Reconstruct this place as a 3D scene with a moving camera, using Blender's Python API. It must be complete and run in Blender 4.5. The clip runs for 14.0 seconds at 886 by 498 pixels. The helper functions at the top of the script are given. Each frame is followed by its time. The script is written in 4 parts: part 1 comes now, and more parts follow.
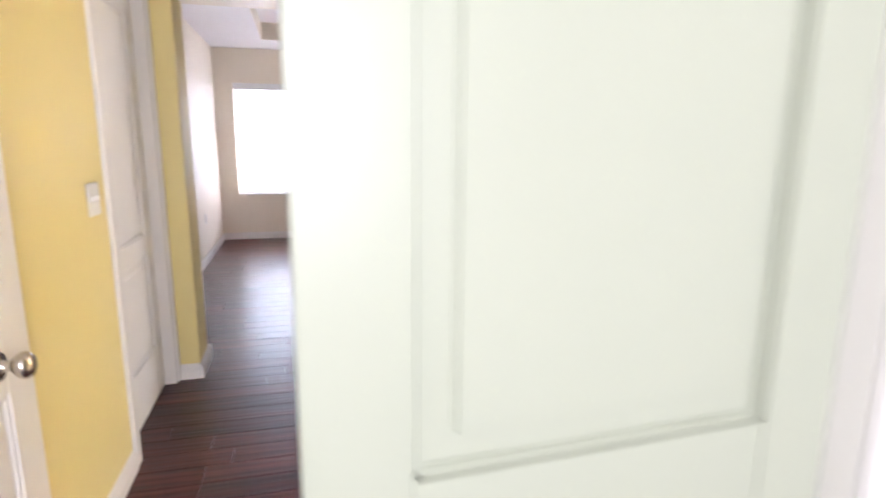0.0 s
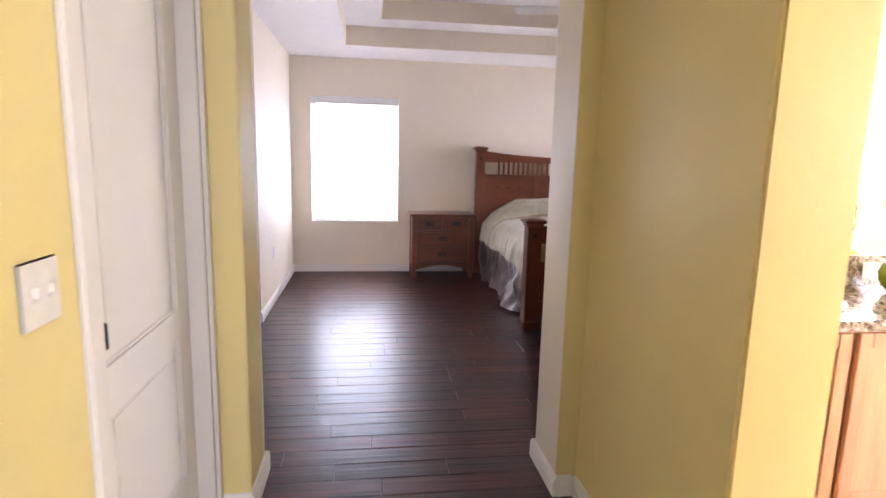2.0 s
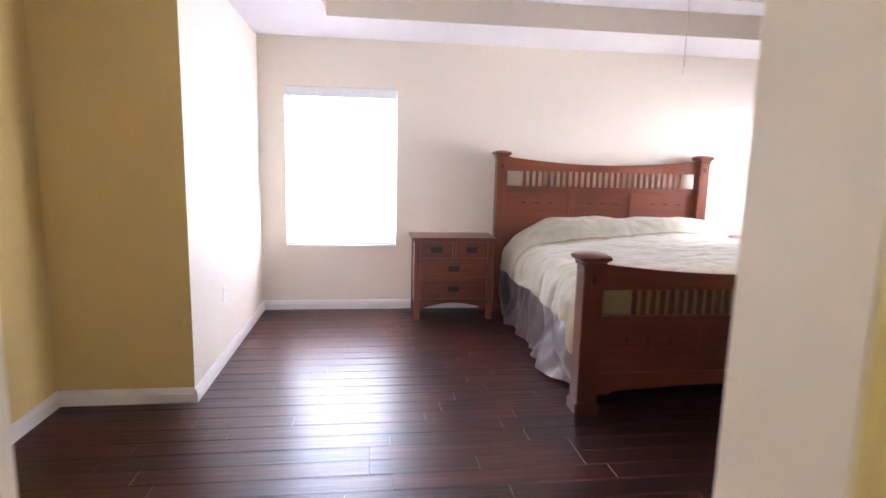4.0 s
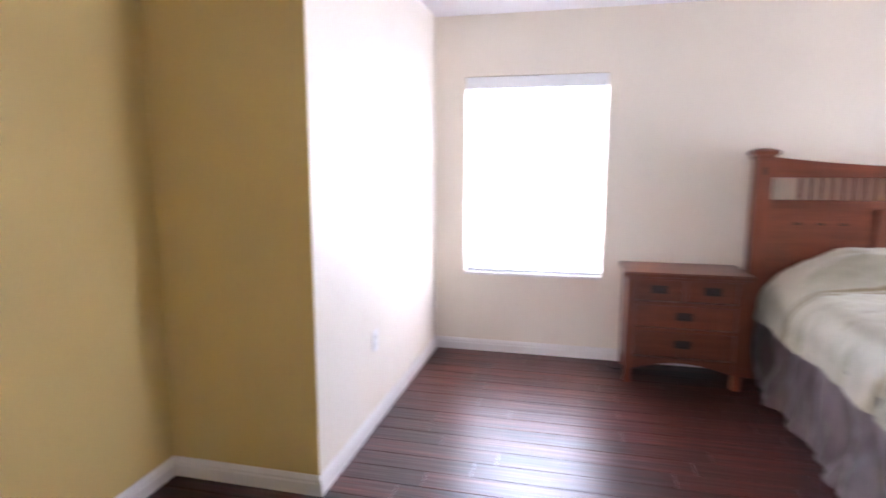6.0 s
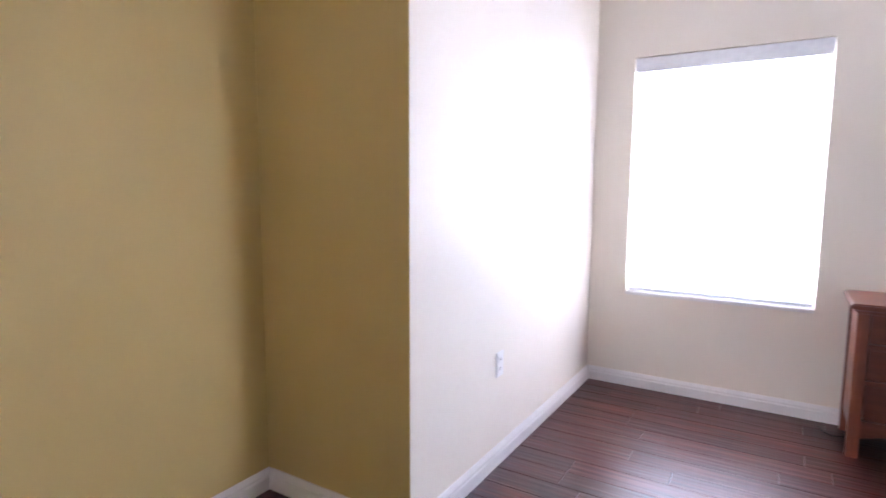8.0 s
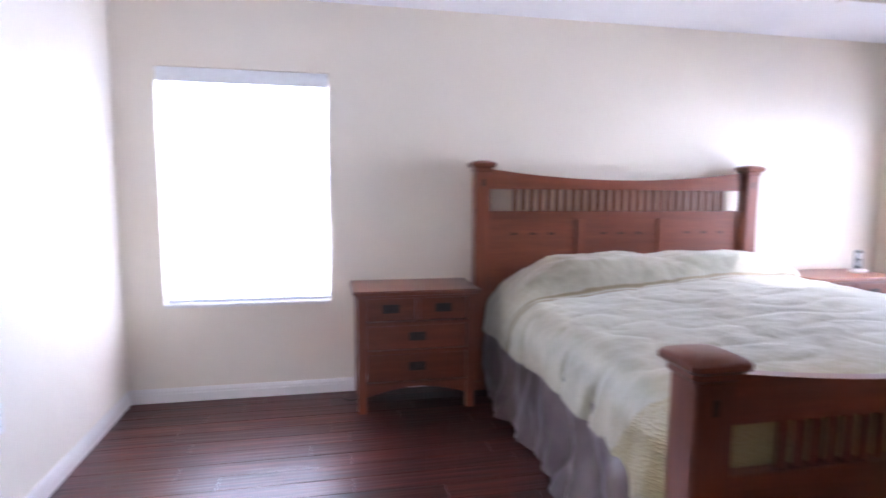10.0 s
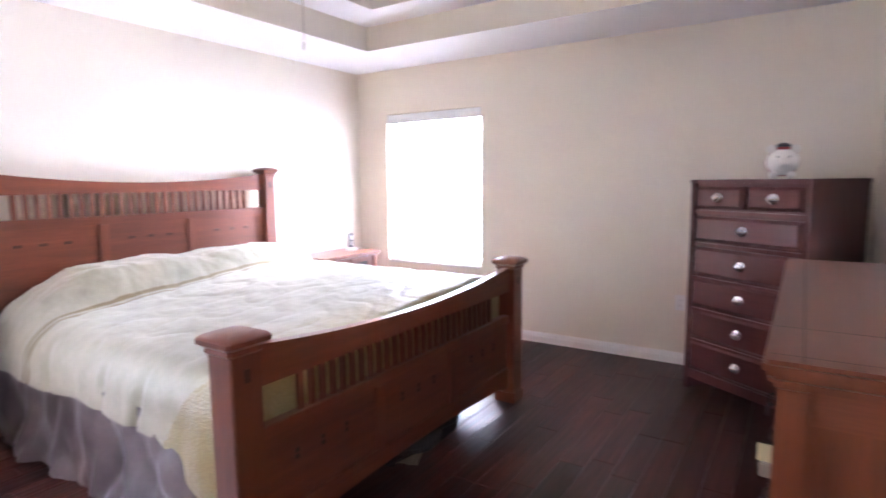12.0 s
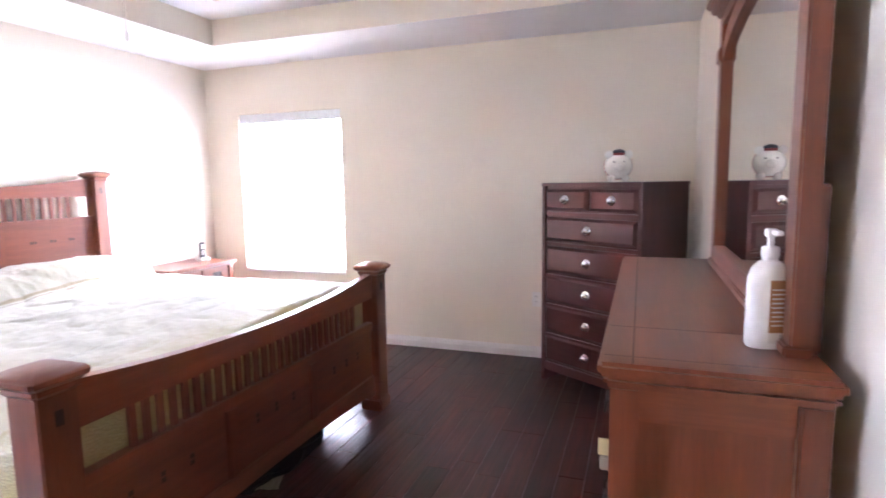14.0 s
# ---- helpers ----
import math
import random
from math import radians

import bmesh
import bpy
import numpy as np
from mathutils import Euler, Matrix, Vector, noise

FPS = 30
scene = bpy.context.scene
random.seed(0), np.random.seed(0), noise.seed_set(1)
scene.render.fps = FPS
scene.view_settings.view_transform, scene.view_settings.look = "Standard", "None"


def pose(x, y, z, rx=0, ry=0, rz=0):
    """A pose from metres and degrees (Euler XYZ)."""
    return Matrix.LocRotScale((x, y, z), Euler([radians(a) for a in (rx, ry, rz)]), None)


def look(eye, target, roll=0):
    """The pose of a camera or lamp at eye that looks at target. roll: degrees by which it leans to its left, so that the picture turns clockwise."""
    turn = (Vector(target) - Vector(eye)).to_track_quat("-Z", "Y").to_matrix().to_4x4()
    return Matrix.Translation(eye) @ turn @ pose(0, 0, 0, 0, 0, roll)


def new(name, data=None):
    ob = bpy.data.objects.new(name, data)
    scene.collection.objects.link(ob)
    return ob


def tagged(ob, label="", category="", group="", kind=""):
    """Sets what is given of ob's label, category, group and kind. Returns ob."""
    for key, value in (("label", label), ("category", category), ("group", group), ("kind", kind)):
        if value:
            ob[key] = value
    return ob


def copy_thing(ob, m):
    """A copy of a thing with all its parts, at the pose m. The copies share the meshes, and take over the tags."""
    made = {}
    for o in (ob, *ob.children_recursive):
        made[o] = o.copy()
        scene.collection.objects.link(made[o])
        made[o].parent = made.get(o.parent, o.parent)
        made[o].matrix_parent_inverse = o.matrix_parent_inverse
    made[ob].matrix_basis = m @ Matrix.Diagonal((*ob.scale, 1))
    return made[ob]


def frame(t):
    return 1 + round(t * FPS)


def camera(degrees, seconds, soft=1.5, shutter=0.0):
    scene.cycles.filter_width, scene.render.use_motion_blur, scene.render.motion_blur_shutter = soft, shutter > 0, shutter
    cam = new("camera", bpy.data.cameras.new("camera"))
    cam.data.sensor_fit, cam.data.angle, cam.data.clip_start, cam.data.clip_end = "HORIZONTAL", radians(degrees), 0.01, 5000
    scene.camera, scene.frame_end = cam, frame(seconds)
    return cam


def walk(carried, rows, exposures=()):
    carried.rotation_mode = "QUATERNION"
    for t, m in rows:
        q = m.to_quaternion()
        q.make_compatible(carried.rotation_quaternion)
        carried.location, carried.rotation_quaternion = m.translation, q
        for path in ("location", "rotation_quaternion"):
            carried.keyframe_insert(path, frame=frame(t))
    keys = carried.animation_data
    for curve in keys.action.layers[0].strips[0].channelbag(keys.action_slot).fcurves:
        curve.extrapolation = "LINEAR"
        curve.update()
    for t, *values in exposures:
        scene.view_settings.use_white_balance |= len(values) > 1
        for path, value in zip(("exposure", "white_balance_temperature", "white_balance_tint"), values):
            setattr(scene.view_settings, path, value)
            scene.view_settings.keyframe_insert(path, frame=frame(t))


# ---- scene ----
# Camera and its walk
cam = camera(77.1, 14.0, soft=1.6, shutter=0.5)
PATH = [
    (0, (1.013, -7.774, 1.348), (1.501, -5.874, 0.957), 0.5),
    (0.5, (0.85, -7.416, 1.378), (1.179, -5.478, 1.008), 1.7),
    (1, (0.831, -7.095, 1.381), (1.113, -5.147, 1.03), 1.4),
    (1.5, (0.839, -6.836, 1.375), (1.104, -4.883, 1.041), 1.5),
    (2, (0.858, -6.587, 1.371), (1.129, -4.633, 1.044), 1.4),
    (2.5, (0.937, -6.315, 1.395), (1.208, -4.361, 1.068), 1.5),
    (3, (0.992, -5.995, 1.361), (1.264, -4.039, 1.045), 1.4),
    (5.5, (0.967, -4.172, 1.366), (1.033, -2.195, 1.07), 1.1),
    (6, (1.014, -4.049, 1.393), (0.56, -2.124, 1.096), 0.1),
    (6.5, (1.067, -3.874, 1.304), (0.089, -2.147, 1.061), -0.3),
    (7, (1.051, -3.711, 1.265), (-0.163, -2.141, 1.018), 0.3),
    (9.5, (1.121, -3.476, 1.283), (1.034, -1.489, 1.076), 0.4),
    (10, (1.2, -3.581, 1.332), (1.605, -1.635, 1.111), 0.5),
    (10.5, (1.204, -3.67, 1.371), (2.045, -1.871, 1.13), 0.0),
    (11, (1.204, -3.734, 1.378), (2.355, -2.117, 1.136), -0.2),
    (11.5, (1.138, -3.79, 1.39), (2.574, -2.421, 1.144), -0.5),
    (12, (1.092, -3.817, 1.372), (2.757, -2.736, 1.132), -0.6),
    (12.5, (1.028, -3.887, 1.385), (2.853, -3.107, 1.138), -0.7),
    (13, (1.04, -3.881, 1.39), (2.942, -3.317, 1.135), -0.8),
    (13.5, (1.131, -3.848, 1.352), (3.043, -3.312, 1.119), -0.5),
    (14, (1.17, -3.839, 1.387), (3.04, -3.172, 1.147), -0.9),
]
walk(cam, [(t, look(eye, target, roll)) for t, eye, target, roll in PATH],
     exposures=((0.0, 0.62, 6500, 24), (0.5, 0.72, 6500, 25), (1.5, 0.68, 6500, 27), (2.0, 0.78, 6500, 27), (3.0, 1.38, 6450, 26), (5.5, 0.95, 6000, 24), (6.5, 1.38, 6050, 25), (7.0, 1.25, 5950, 25), (9.5, 0.95, 5650, 25),
                (10.0, 0.95, 5550, 24), (11.0, 1.1, 5600, 25), (11.5, 1.32, 5750, 26), (12.5, 1.85, 5750, 24), (14.0, 1.92, 5750, 24)))

# World, sun, window light and added fill lamps
world = bpy.data.worlds.new("world")
scene.world = world
world.use_nodes = True
wn = world.node_tree.nodes
sky = wn.new("ShaderNodeTexSky")
sky.sky_type = "NISHITA"
sky.sun_disc = False
sky.sun_elevation = radians(30)
sky.sun_rotation = radians(98)
world.node_tree.links.new(sky.outputs[0], wn["Background"].inputs[0])
wn["Background"].inputs[1].default_value = 0.12

sun_data = bpy.data.lights.new("sun", "SUN")
sun_data.energy = 4.0
sun_data.angle = radians(0.5)
sun_data.color = (1.0, 0.95, 0.87)
sun = new("sun", sun_data)
sun.matrix_world = look((9.0, -1.4, 3.6), (4.1, -0.7, 0.8))


def window_lamp(name, eye, target, wide, high, watts, colour=(0.85, 0.925, 1.0)):
    data = bpy.data.lights.new(name, "AREA")
    data.shape = "RECTANGLE"
    data.size, data.size_y, data.energy, data.color = wide, high, watts, colour
    ob = new(name, data)
    ob.matrix_world = look(eye, target)
    return ob


SKY_BLUE = (0.68, 0.83, 1.0)
window_lamp("sky_light_back", (0.72, 0.62, 1.45), (0.72, 0.0, 1.38), 1.5, 1.9, 50, SKY_BLUE)
window_lamp("sky_light_back_high", (0.80, 1.15, 3.05), (0.80, 0.0, 1.55), 1.5, 1.5, 220, SKY_BLUE)
window_lamp("ceiling_fill_back", (0.72, 1.25, -0.10), (0.72, 0.0, 1.30), 1.6, 1.3, 1050, (0.96, 0.975, 1.0))
window_lamp("sky_light_right", (6.05, -0.885, 1.45), (5.43, -0.885, 1.38), 1.6, 1.9, 66)
window_lamp("sky_light_right_high", (6.38, -0.95, 2.60), (5.43, -0.95, 1.75), 1.4, 2.1, 260)
window_lamp("ceiling_fill_right", (6.75, -0.885, -0.10), (5.43, -0.885, 1.30), 1.6, 1.3, 1200, (0.96, 0.975, 1.0))
window_lamp("sky_light_bath", (5.8, -7.32, 1.62), (5.8, -6.0, 1.4), 1.7, 1.15, 340)
window_lamp("entry_fill_light", (0.9, -9.72, 1.5), (0.9, -8.0, 1.3), 1.3, 1.2, 68)


# Materials
def material(name, rough=0.5, metal=0.0, spec=0.5):
    m = bpy.data.materials.new(name)
    m.use_nodes = True
    b = m.node_tree.nodes["Principled BSDF"]
    b.inputs["Roughness"].default_value = rough
    b.inputs["Metallic"].default_value = metal
    b.inputs["Specular IOR Level"].default_value = spec
    return m, m.node_tree.nodes, m.node_tree.links, b


def coords(n, l, scale=(1, 1, 1), shuffle=True):
    """Object coordinates in metres, shifted for each object by its random number."""
    tc = n.new("ShaderNodeTexCoord")
    mp = n.new("ShaderNodeMapping")
    mp.inputs["Scale"].default_value = scale
    if shuffle:
        info = n.new("ShaderNodeObjectInfo")
        mul = n.new("ShaderNodeVectorMath")
        mul.operation = "SCALE"
        mul.inputs[0].default_value = (17.0, 9.0, 23.0)
        l.new(info.outputs["Random"], mul.inputs["Scale"])
        add = n.new("ShaderNodeVectorMath")
        l.new(tc.outputs["Object"], add.inputs[0])
        l.new(mul.outputs[0], add.inputs[1])
        l.new(add.outputs[0], mp.inputs["Vector"])
    else:
        l.new(tc.outputs["Object"], mp.inputs["Vector"])
    return mp.outputs[0]


def noise_at(n, l, vec, scale, detail=4.0, rough=0.55):
    t = n.new("ShaderNodeTexNoise")
    t.inputs["Scale"].default_value = scale
    t.inputs["Detail"].default_value = detail
    t.inputs["Roughness"].default_value = rough
    l.new(vec, t.inputs["Vector"])
    return t.outputs["Fac"]


def ramp(n, l, fac, stops):
    r = n.new("ShaderNodeValToRGB")
    els = r.color_ramp.elements
    while len(els) < len(stops):
        els.new(0.5)
    for e, (p, c) in zip(els, stops):
        e.position, e.color = p, (*c, 1)
    l.new(fac, r.inputs[0])
    return r.outputs[0]


def bump(n, l, b, height, strength, distance=0.01, chain=None):
    k = n.new("ShaderNodeBump")
    k.inputs["Strength"].default_value = strength
    k.inputs["Distance"].default_value = distance
    l.new(height, k.inputs["Height"])
    if chain is not None:
        l.new(chain, k.inputs["Normal"])
    l.new(k.outputs[0], b.inputs["Normal"])
    return k.outputs[0]


def tint(c, f):
    return tuple(min(1.0, v * f) for v in c)


def paint(name, colour, rough=0.55, grain=0.18, spec=0.35):
    """Wall paint with a fine orange-peel relief and faint unevenness."""
    m, n, l, b = material(name, rough, spec=spec)
    v = coords(n, l, shuffle=False)
    big = noise_at(n, l, v, 1.1, 3)
    l.new(ramp(n, l, big, [(0.3, tint(colour, 0.965)), (0.7, tint(colour, 1.02))]), b.inputs["Base Color"])
    fine = noise_at(n, l, v, 120, 2)
    mid = noise_at(n, l, v, 35, 2)
    k = bump(n, l, b, fine, grain, 0.002)
    bump(n, l, b, mid, grain * 0.8, 0.004, k)
    return m


def wood(name, dark, mid, light, axis="x", rough=0.35, size=1.0, coat=0.0, contrast=1.0, gloss=0.09):
    """Stained wood with its grain along one axis; each piece differs a little."""
    m, n, l, b = material(name, rough)
    s = {"x": (0.08, 1, 1), "y": (1, 0.08, 1), "z": (1, 1, 0.08)}[axis]
    v = coords(n, l, s)
    g = noise_at(n, l, v, 26 * size, 6, 0.6)
    fine = noise_at(n, l, v, 160 * size, 3, 0.6)
    mix = n.new("ShaderNodeMath")
    mix.operation = "MULTIPLY_ADD"
    l.new(fine, mix.inputs[0])
    mix.inputs[1].default_value = 0.35
    l.new(g, mix.inputs[2])
    w = 0.26 / contrast
    col = ramp(n, l, mix.outputs[0], [(0.675 - w, dark), (0.675, mid), (0.675 + w, light)])
    info = n.new("ShaderNodeObjectInfo")
    hsv = n.new("ShaderNodeHueSaturation")
    val = n.new("ShaderNodeMapRange")
    val.inputs["To Min"].default_value = 0.85
    val.inputs["To Max"].default_value = 1.15
    l.new(info.outputs["Random"], val.inputs["Value"])
    l.new(val.outputs[0], hsv.inputs["Value"])
    l.new(col, hsv.inputs["Color"])
    l.new(hsv.outputs[0], b.inputs["Base Color"])
    bump(n, l, b, mix.outputs[0], 0.025, 0.001)
    b.inputs["Coat Weight"].default_value = coat
    b.inputs["Coat Roughness"].default_value = gloss
    return m


def plain(name, colour, rough=0.5, metal=0.0, spec=0.5, vary=0.05):
    m, n, l, b = material(name, rough, metal, spec)
    v = coords(n, l)
    f = noise_at(n, l, v, 30, 4)
    l.new(ramp(n, l, f, [(0.3, tint(colour, 1 - vary)), (0.7, tint(colour, 1 + vary))]), b.inputs["Base Color"])
    bump(n, l, b, f, 0.03, 0.002)
    return m


def scraped_floor():
    m, n, l, b = material("hand_scraped_walnut", 0.3, spec=0.36)
    v = coords(n, l, (0.07, 1, 1))
    g = noise_at(n, l, v, 30, 6, 0.65)
    col = ramp(n, l, g, [(0.30, (0.013, 0.003, 0.0025)), (0.52, (0.044, 0.0098, 0.0072)), (0.75, (0.090, 0.0225, 0.0155))])
    info = n.new("ShaderNodeObjectInfo")
    val = n.new("ShaderNodeMapRange")
    val.inputs["To Min"].default_value = 0.6
    val.inputs["To Max"].default_value = 1.45
    l.new(info.outputs["Random"], val.inputs["Value"])
    hsv = n.new("ShaderNodeHueSaturation")
    l.new(val.outputs[0], hsv.inputs["Value"])
    l.new(col, hsv.inputs["Color"])
    l.new(hsv.outputs[0], b.inputs["Base Color"])
    v2 = coords(n, l, (0.055, 1, 1))
    wave = noise_at(n, l, v2, 48, 1.5, 0.45)
    k = bump(n, l, b, wave, 0.36, 0.006)
    k = bump(n, l, b, g, 0.12, 0.002, k)
    v3 = coords(n, l, (1, 1, 1))
    r = noise_at(n, l, v3, 6, 4)
    mr = n.new("ShaderNodeMapRange")
    mr.inputs["To Min"].default_value = 0.28
    mr.inputs["To Max"].default_value = 0.36
    l.new(r, mr.inputs["Value"])
    l.new(mr.outputs[0], b.inputs["Roughness"])
    return m


def granite():
    m, n, l, b = material("brown_granite", 0.12)
    v = coords(n, l, shuffle=False)
    vo = n.new("ShaderNodeTexVoronoi")
    vo.inputs["Scale"].default_value = 70
    l.new(v, vo.inputs["Vector"])
    ns = noise_at(n, l, v, 45, 8, 0.7)
    mx = n.new("ShaderNodeMath")
    mx.operation = "MULTIPLY_ADD"
    l.new(vo.outputs["Distance"], mx.inputs[0])
    mx.inputs[1].default_value = 0.4
    l.new(ns, mx.inputs[2])
    l.new(ramp(n, l, mx.outputs[0], [(0.45, (0.03, 0.02, 0.016)), (0.6, (0.13, 0.085, 0.06)), (0.72, (0.30, 0.22, 0.16)), (0.9, (0.5, 0.42, 0.35))]), b.inputs["Base Color"])
    return m


def satin(name, c1, c2, rough, sheen, weave=500, scale=7):
    m, n, l, b = material(name, rough)
    v = coords(n, l, shuffle=False)
    f = noise_at(n, l, v, scale, 5, 0.6)
    l.new(ramp(n, l, f, [(0.35, c1), (0.65, c2)]), b.inputs["Base Color"])
    b.inputs["Sheen Weight"].default_value = sheen
    b.inputs["Sheen Roughness"].default_value = 0.4
    w = noise_at(n, l, v, weave, 2)
    k = bump(n, l, b, w, 0.15, 0.001)
    bump(n, l, b, noise_at(n, l, v, 22, 4), 0.25, 0.008, k)
    return m


def comforter_cloth():
    """Pale sage satin with two woven gold stripes below the pillow fold."""
    m, n, l, b = material("sage_comforter_cloth", 0.5)
    v = coords(n, l, shuffle=False)
    f = noise_at(n, l, v, 9, 5, 0.6)
    base = ramp(n, l, f, [(0.35, (0.37, 0.35, 0.255)), (0.65, (0.45, 0.425, 0.315))])
    sep = n.new("ShaderNodeSeparateXYZ")
    l.new(v, sep.inputs[0])
    wob = n.new("ShaderNodeMath")
    wob.operation = "MULTIPLY_ADD"
    l.new(noise_at(n, l, v, 4, 2), wob.inputs[0])
    wob.inputs[1].default_value = 0.06
    turn = n.new("ShaderNodeMath")
    turn.operation = "MULTIPLY_ADD"
    l.new(sep.outputs["X"], turn.inputs[0])
    turn.inputs[1].default_value = -0.4
    turn.inputs[2].default_value = 1.50
    soft = n.new("ShaderNodeMath")
    soft.operation = "SMOOTH_MAX"
    soft.inputs[2].default_value = 0.15
    l.new(sep.outputs["Y"], soft.inputs[0])
    l.new(turn.outputs[0], soft.inputs[1])
    l.new(soft.outputs[0], wob.inputs[2])
    grey = [(p, (c, c, c)) for p, c in ((0.0, 0), (0.12, 0), (0.20, 1), (0.42, 1), (0.50, 0), (0.58, 0), (0.66, 0.9), (0.84, 0.9), (0.92, 0))]
    span = n.new("ShaderNodeMapRange")
    span.inputs["From Min"].default_value = 1.60
    span.inputs["From Max"].default_value = 1.695
    l.new(wob.outputs[0], span.inputs["Value"])
    stripe = ramp(n, l, span.outputs[0], grey)
    mx = n.new("ShaderNodeMix")
    mx.data_type = "RGBA"
    l.new(stripe, mx.inputs[0])
    l.new(base, mx.inputs[6])
    mx.inputs[7].default_value = (0.21, 0.155, 0.06, 1)
    near = n.new("ShaderNodeMath")
    near.operation = "MULTIPLY_ADD"
    l.new(noise_at(n, l, v, 6, 3), near.inputs[0])
    near.inputs[1].default_value = 0.22
    l.new(sep.outputs["Y"], near.inputs[2])
    fade = n.new("ShaderNodeMapRange")
    fade.interpolation_type = "SMOOTHSTEP"
    for key, val in (("From Min", 0.16), ("From Max", 0.62), ("To Min", 1.0), ("To Max", 0.0)):
        fade.inputs[key].default_value = val
    l.new(near.outputs[0], fade.inputs["Value"])
    foot = n.new("ShaderNodeMix")
    foot.data_type = "RGBA"
    l.new(fade.outputs[0], foot.inputs[0])
    l.new(mx.outputs[2], foot.inputs[6])
    foot.inputs[7].default_value = (0.36, 0.295, 0.13, 1)
    l.new(foot.outputs[2], b.inputs["Base Color"])
    b.inputs["Sheen Weight"].default_value = 0.3
    k = bump(n, l, b, noise_at(n, l, v, 450, 2), 0.12, 0.001)
    bump(n, l, b, noise_at(n, l, v, 28, 4), 0.3, 0.008, k)
    return m


def quilted_gold():
    m, n, l, b = material("gold_quilted_satin", 0.42)
    v = coords(n, l, (1.0, 1.0, 2.2), shuffle=False)
    vo = n.new("ShaderNodeTexVoronoi")
    vo.inputs["Scale"].default_value = 62
    l.new(v, vo.inputs["Vector"])
    l.new(ramp(n, l, vo.outputs["Distance"], [(0.0, (0.37, 0.30, 0.135)), (0.7, (0.32, 0.255, 0.11))]), b.inputs["Base Color"])
    b.inputs["Sheen Weight"].default_value = 0.4
    bump(n, l, b, vo.outputs["Distance"], 0.35, 0.008)
    return m


def blind_white():
    """Thin white slats that let some light through."""
    m, n, l, b = material("white_blind_slat", 0.45)
    b.inputs["Base Color"].default_value = (0.78, 0.78, 0.81, 1)
    tr = n.new("ShaderNodeBsdfTranslucent")
    tr.inputs[0].default_value = (0.85, 0.87, 0.95, 1)
    mix = n.new("ShaderNodeMixShader")
    mix.inputs[0].default_value = 0.12
    l.new(b.outputs[0], mix.inputs[1])
    l.new(tr.outputs[0], mix.inputs[2])
    l.new(mix.outputs[0], n["Material Output"].inputs[0])
    return m


def glass(name, rough=0.0, colour=(1, 1, 1)):
    m, n, l, b = material(name, rough)
    b.inputs["Base Color"].default_value = (*colour, 1)
    b.inputs["Transmission Weight"].default_value = 1.0
    b.inputs["IOR"].default_value = 1.45
    return m


CREAM = (0.83, 0.755, 0.64)
M_CREAM = paint("cream_wall_paint", CREAM)
M_YELLOW = paint("yellow_wall_paint", (0.75, 0.625, 0.285), 0.45)
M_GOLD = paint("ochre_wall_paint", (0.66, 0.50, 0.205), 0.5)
M_CEIL = paint("white_ceiling_paint", (0.85, 0.83, 0.83), 0.7, 0.3)
M_PLAIN = paint("pale_wall_paint", (0.72, 0.70, 0.62))
M_TRIM = paint("white_trim_paint", (0.80, 0.77, 0.74), 0.3, 0.05, 0.5)
M_DOOR = paint("white_door_paint", (0.84, 0.81, 0.77), 0.35, 0.06, 0.5)
M_DIMDOOR = paint("dimmed_white_door_paint", (0.42, 0.44, 0.345), 0.35, 0.06, 0.4)
M_FLOOR = scraped_floor()
M_SUB = plain("dark_floor_joint", (0.012, 0.006, 0.004), 0.8)
M_TILE = plain("cream_floor_tile", (0.66, 0.58, 0.47), 0.28, vary=0.06)
M_GROUT = plain("grey_grout", (0.32, 0.29, 0.25), 0.9)
OAK = ((0.080, 0.0185, 0.008), (0.145, 0.0365, 0.0150), (0.208, 0.058, 0.0235))
M_OAKX, M_OAKY, M_OAKZ = [wood("mission_oak_" + a, *OAK, axis=a, rough=0.33, coat=0.25, contrast=0.6, gloss=0.28) for a in "xyz"]
M_INLAY = plain("dark_wood_inlay", (0.035, 0.012, 0.007), 0.4)
CHERRY = ((0.045, 0.0095, 0.010), (0.085, 0.0185, 0.017), (0.125, 0.030, 0.025))
M_CHX, M_CHZ = [wood("dark_cherry_" + a, *CHERRY, axis=a, rough=0.32, coat=0.35, contrast=0.5, gloss=0.28) for a in "xz"]
MAPLE = ((0.31, 0.14, 0.066), (0.39, 0.185, 0.09), (0.44, 0.22, 0.11))
M_MAPX, M_MAPZ = [wood("honey_maple_" + a, *MAPLE, axis=a, rough=0.4, contrast=0.8) for a in "xz"]
M_PULL = plain("dark_bronze", (0.028, 0.022, 0.02), 0.5, 0.3)
M_NICKEL = plain("brushed_nickel", (0.62, 0.57, 0.50), 0.22, 1.0)
M_CHROME = plain("bright_chrome", (0.80, 0.80, 0.82), 0.12, 1.0)
M_COMF = comforter_cloth()
M_QUILT = quilted_gold()
M_SKIRT = satin("taupe_satin", (0.060, 0.044, 0.048), (0.150, 0.112, 0.112), 0.28, 0.15, scale=4)
M_MATT = satin("white_mattress_cloth", (0.62, 0.60, 0.56), (0.7, 0.68, 0.64), 0.8, 0.1)
M_SLAT = blind_white()
M_VINYL = plain("white_vinyl", (0.82, 0.82, 0.82), 0.35)
M_GLASS = glass("window_glass")
M_FROST = glass("frosted_glass", 0.5)
M_PLASTIC = plain("white_plastic", (0.82, 0.80, 0.77), 0.3)
M_BOTTLE = plain("white_bottle_plastic", (0.84, 0.82, 0.80), 0.3)
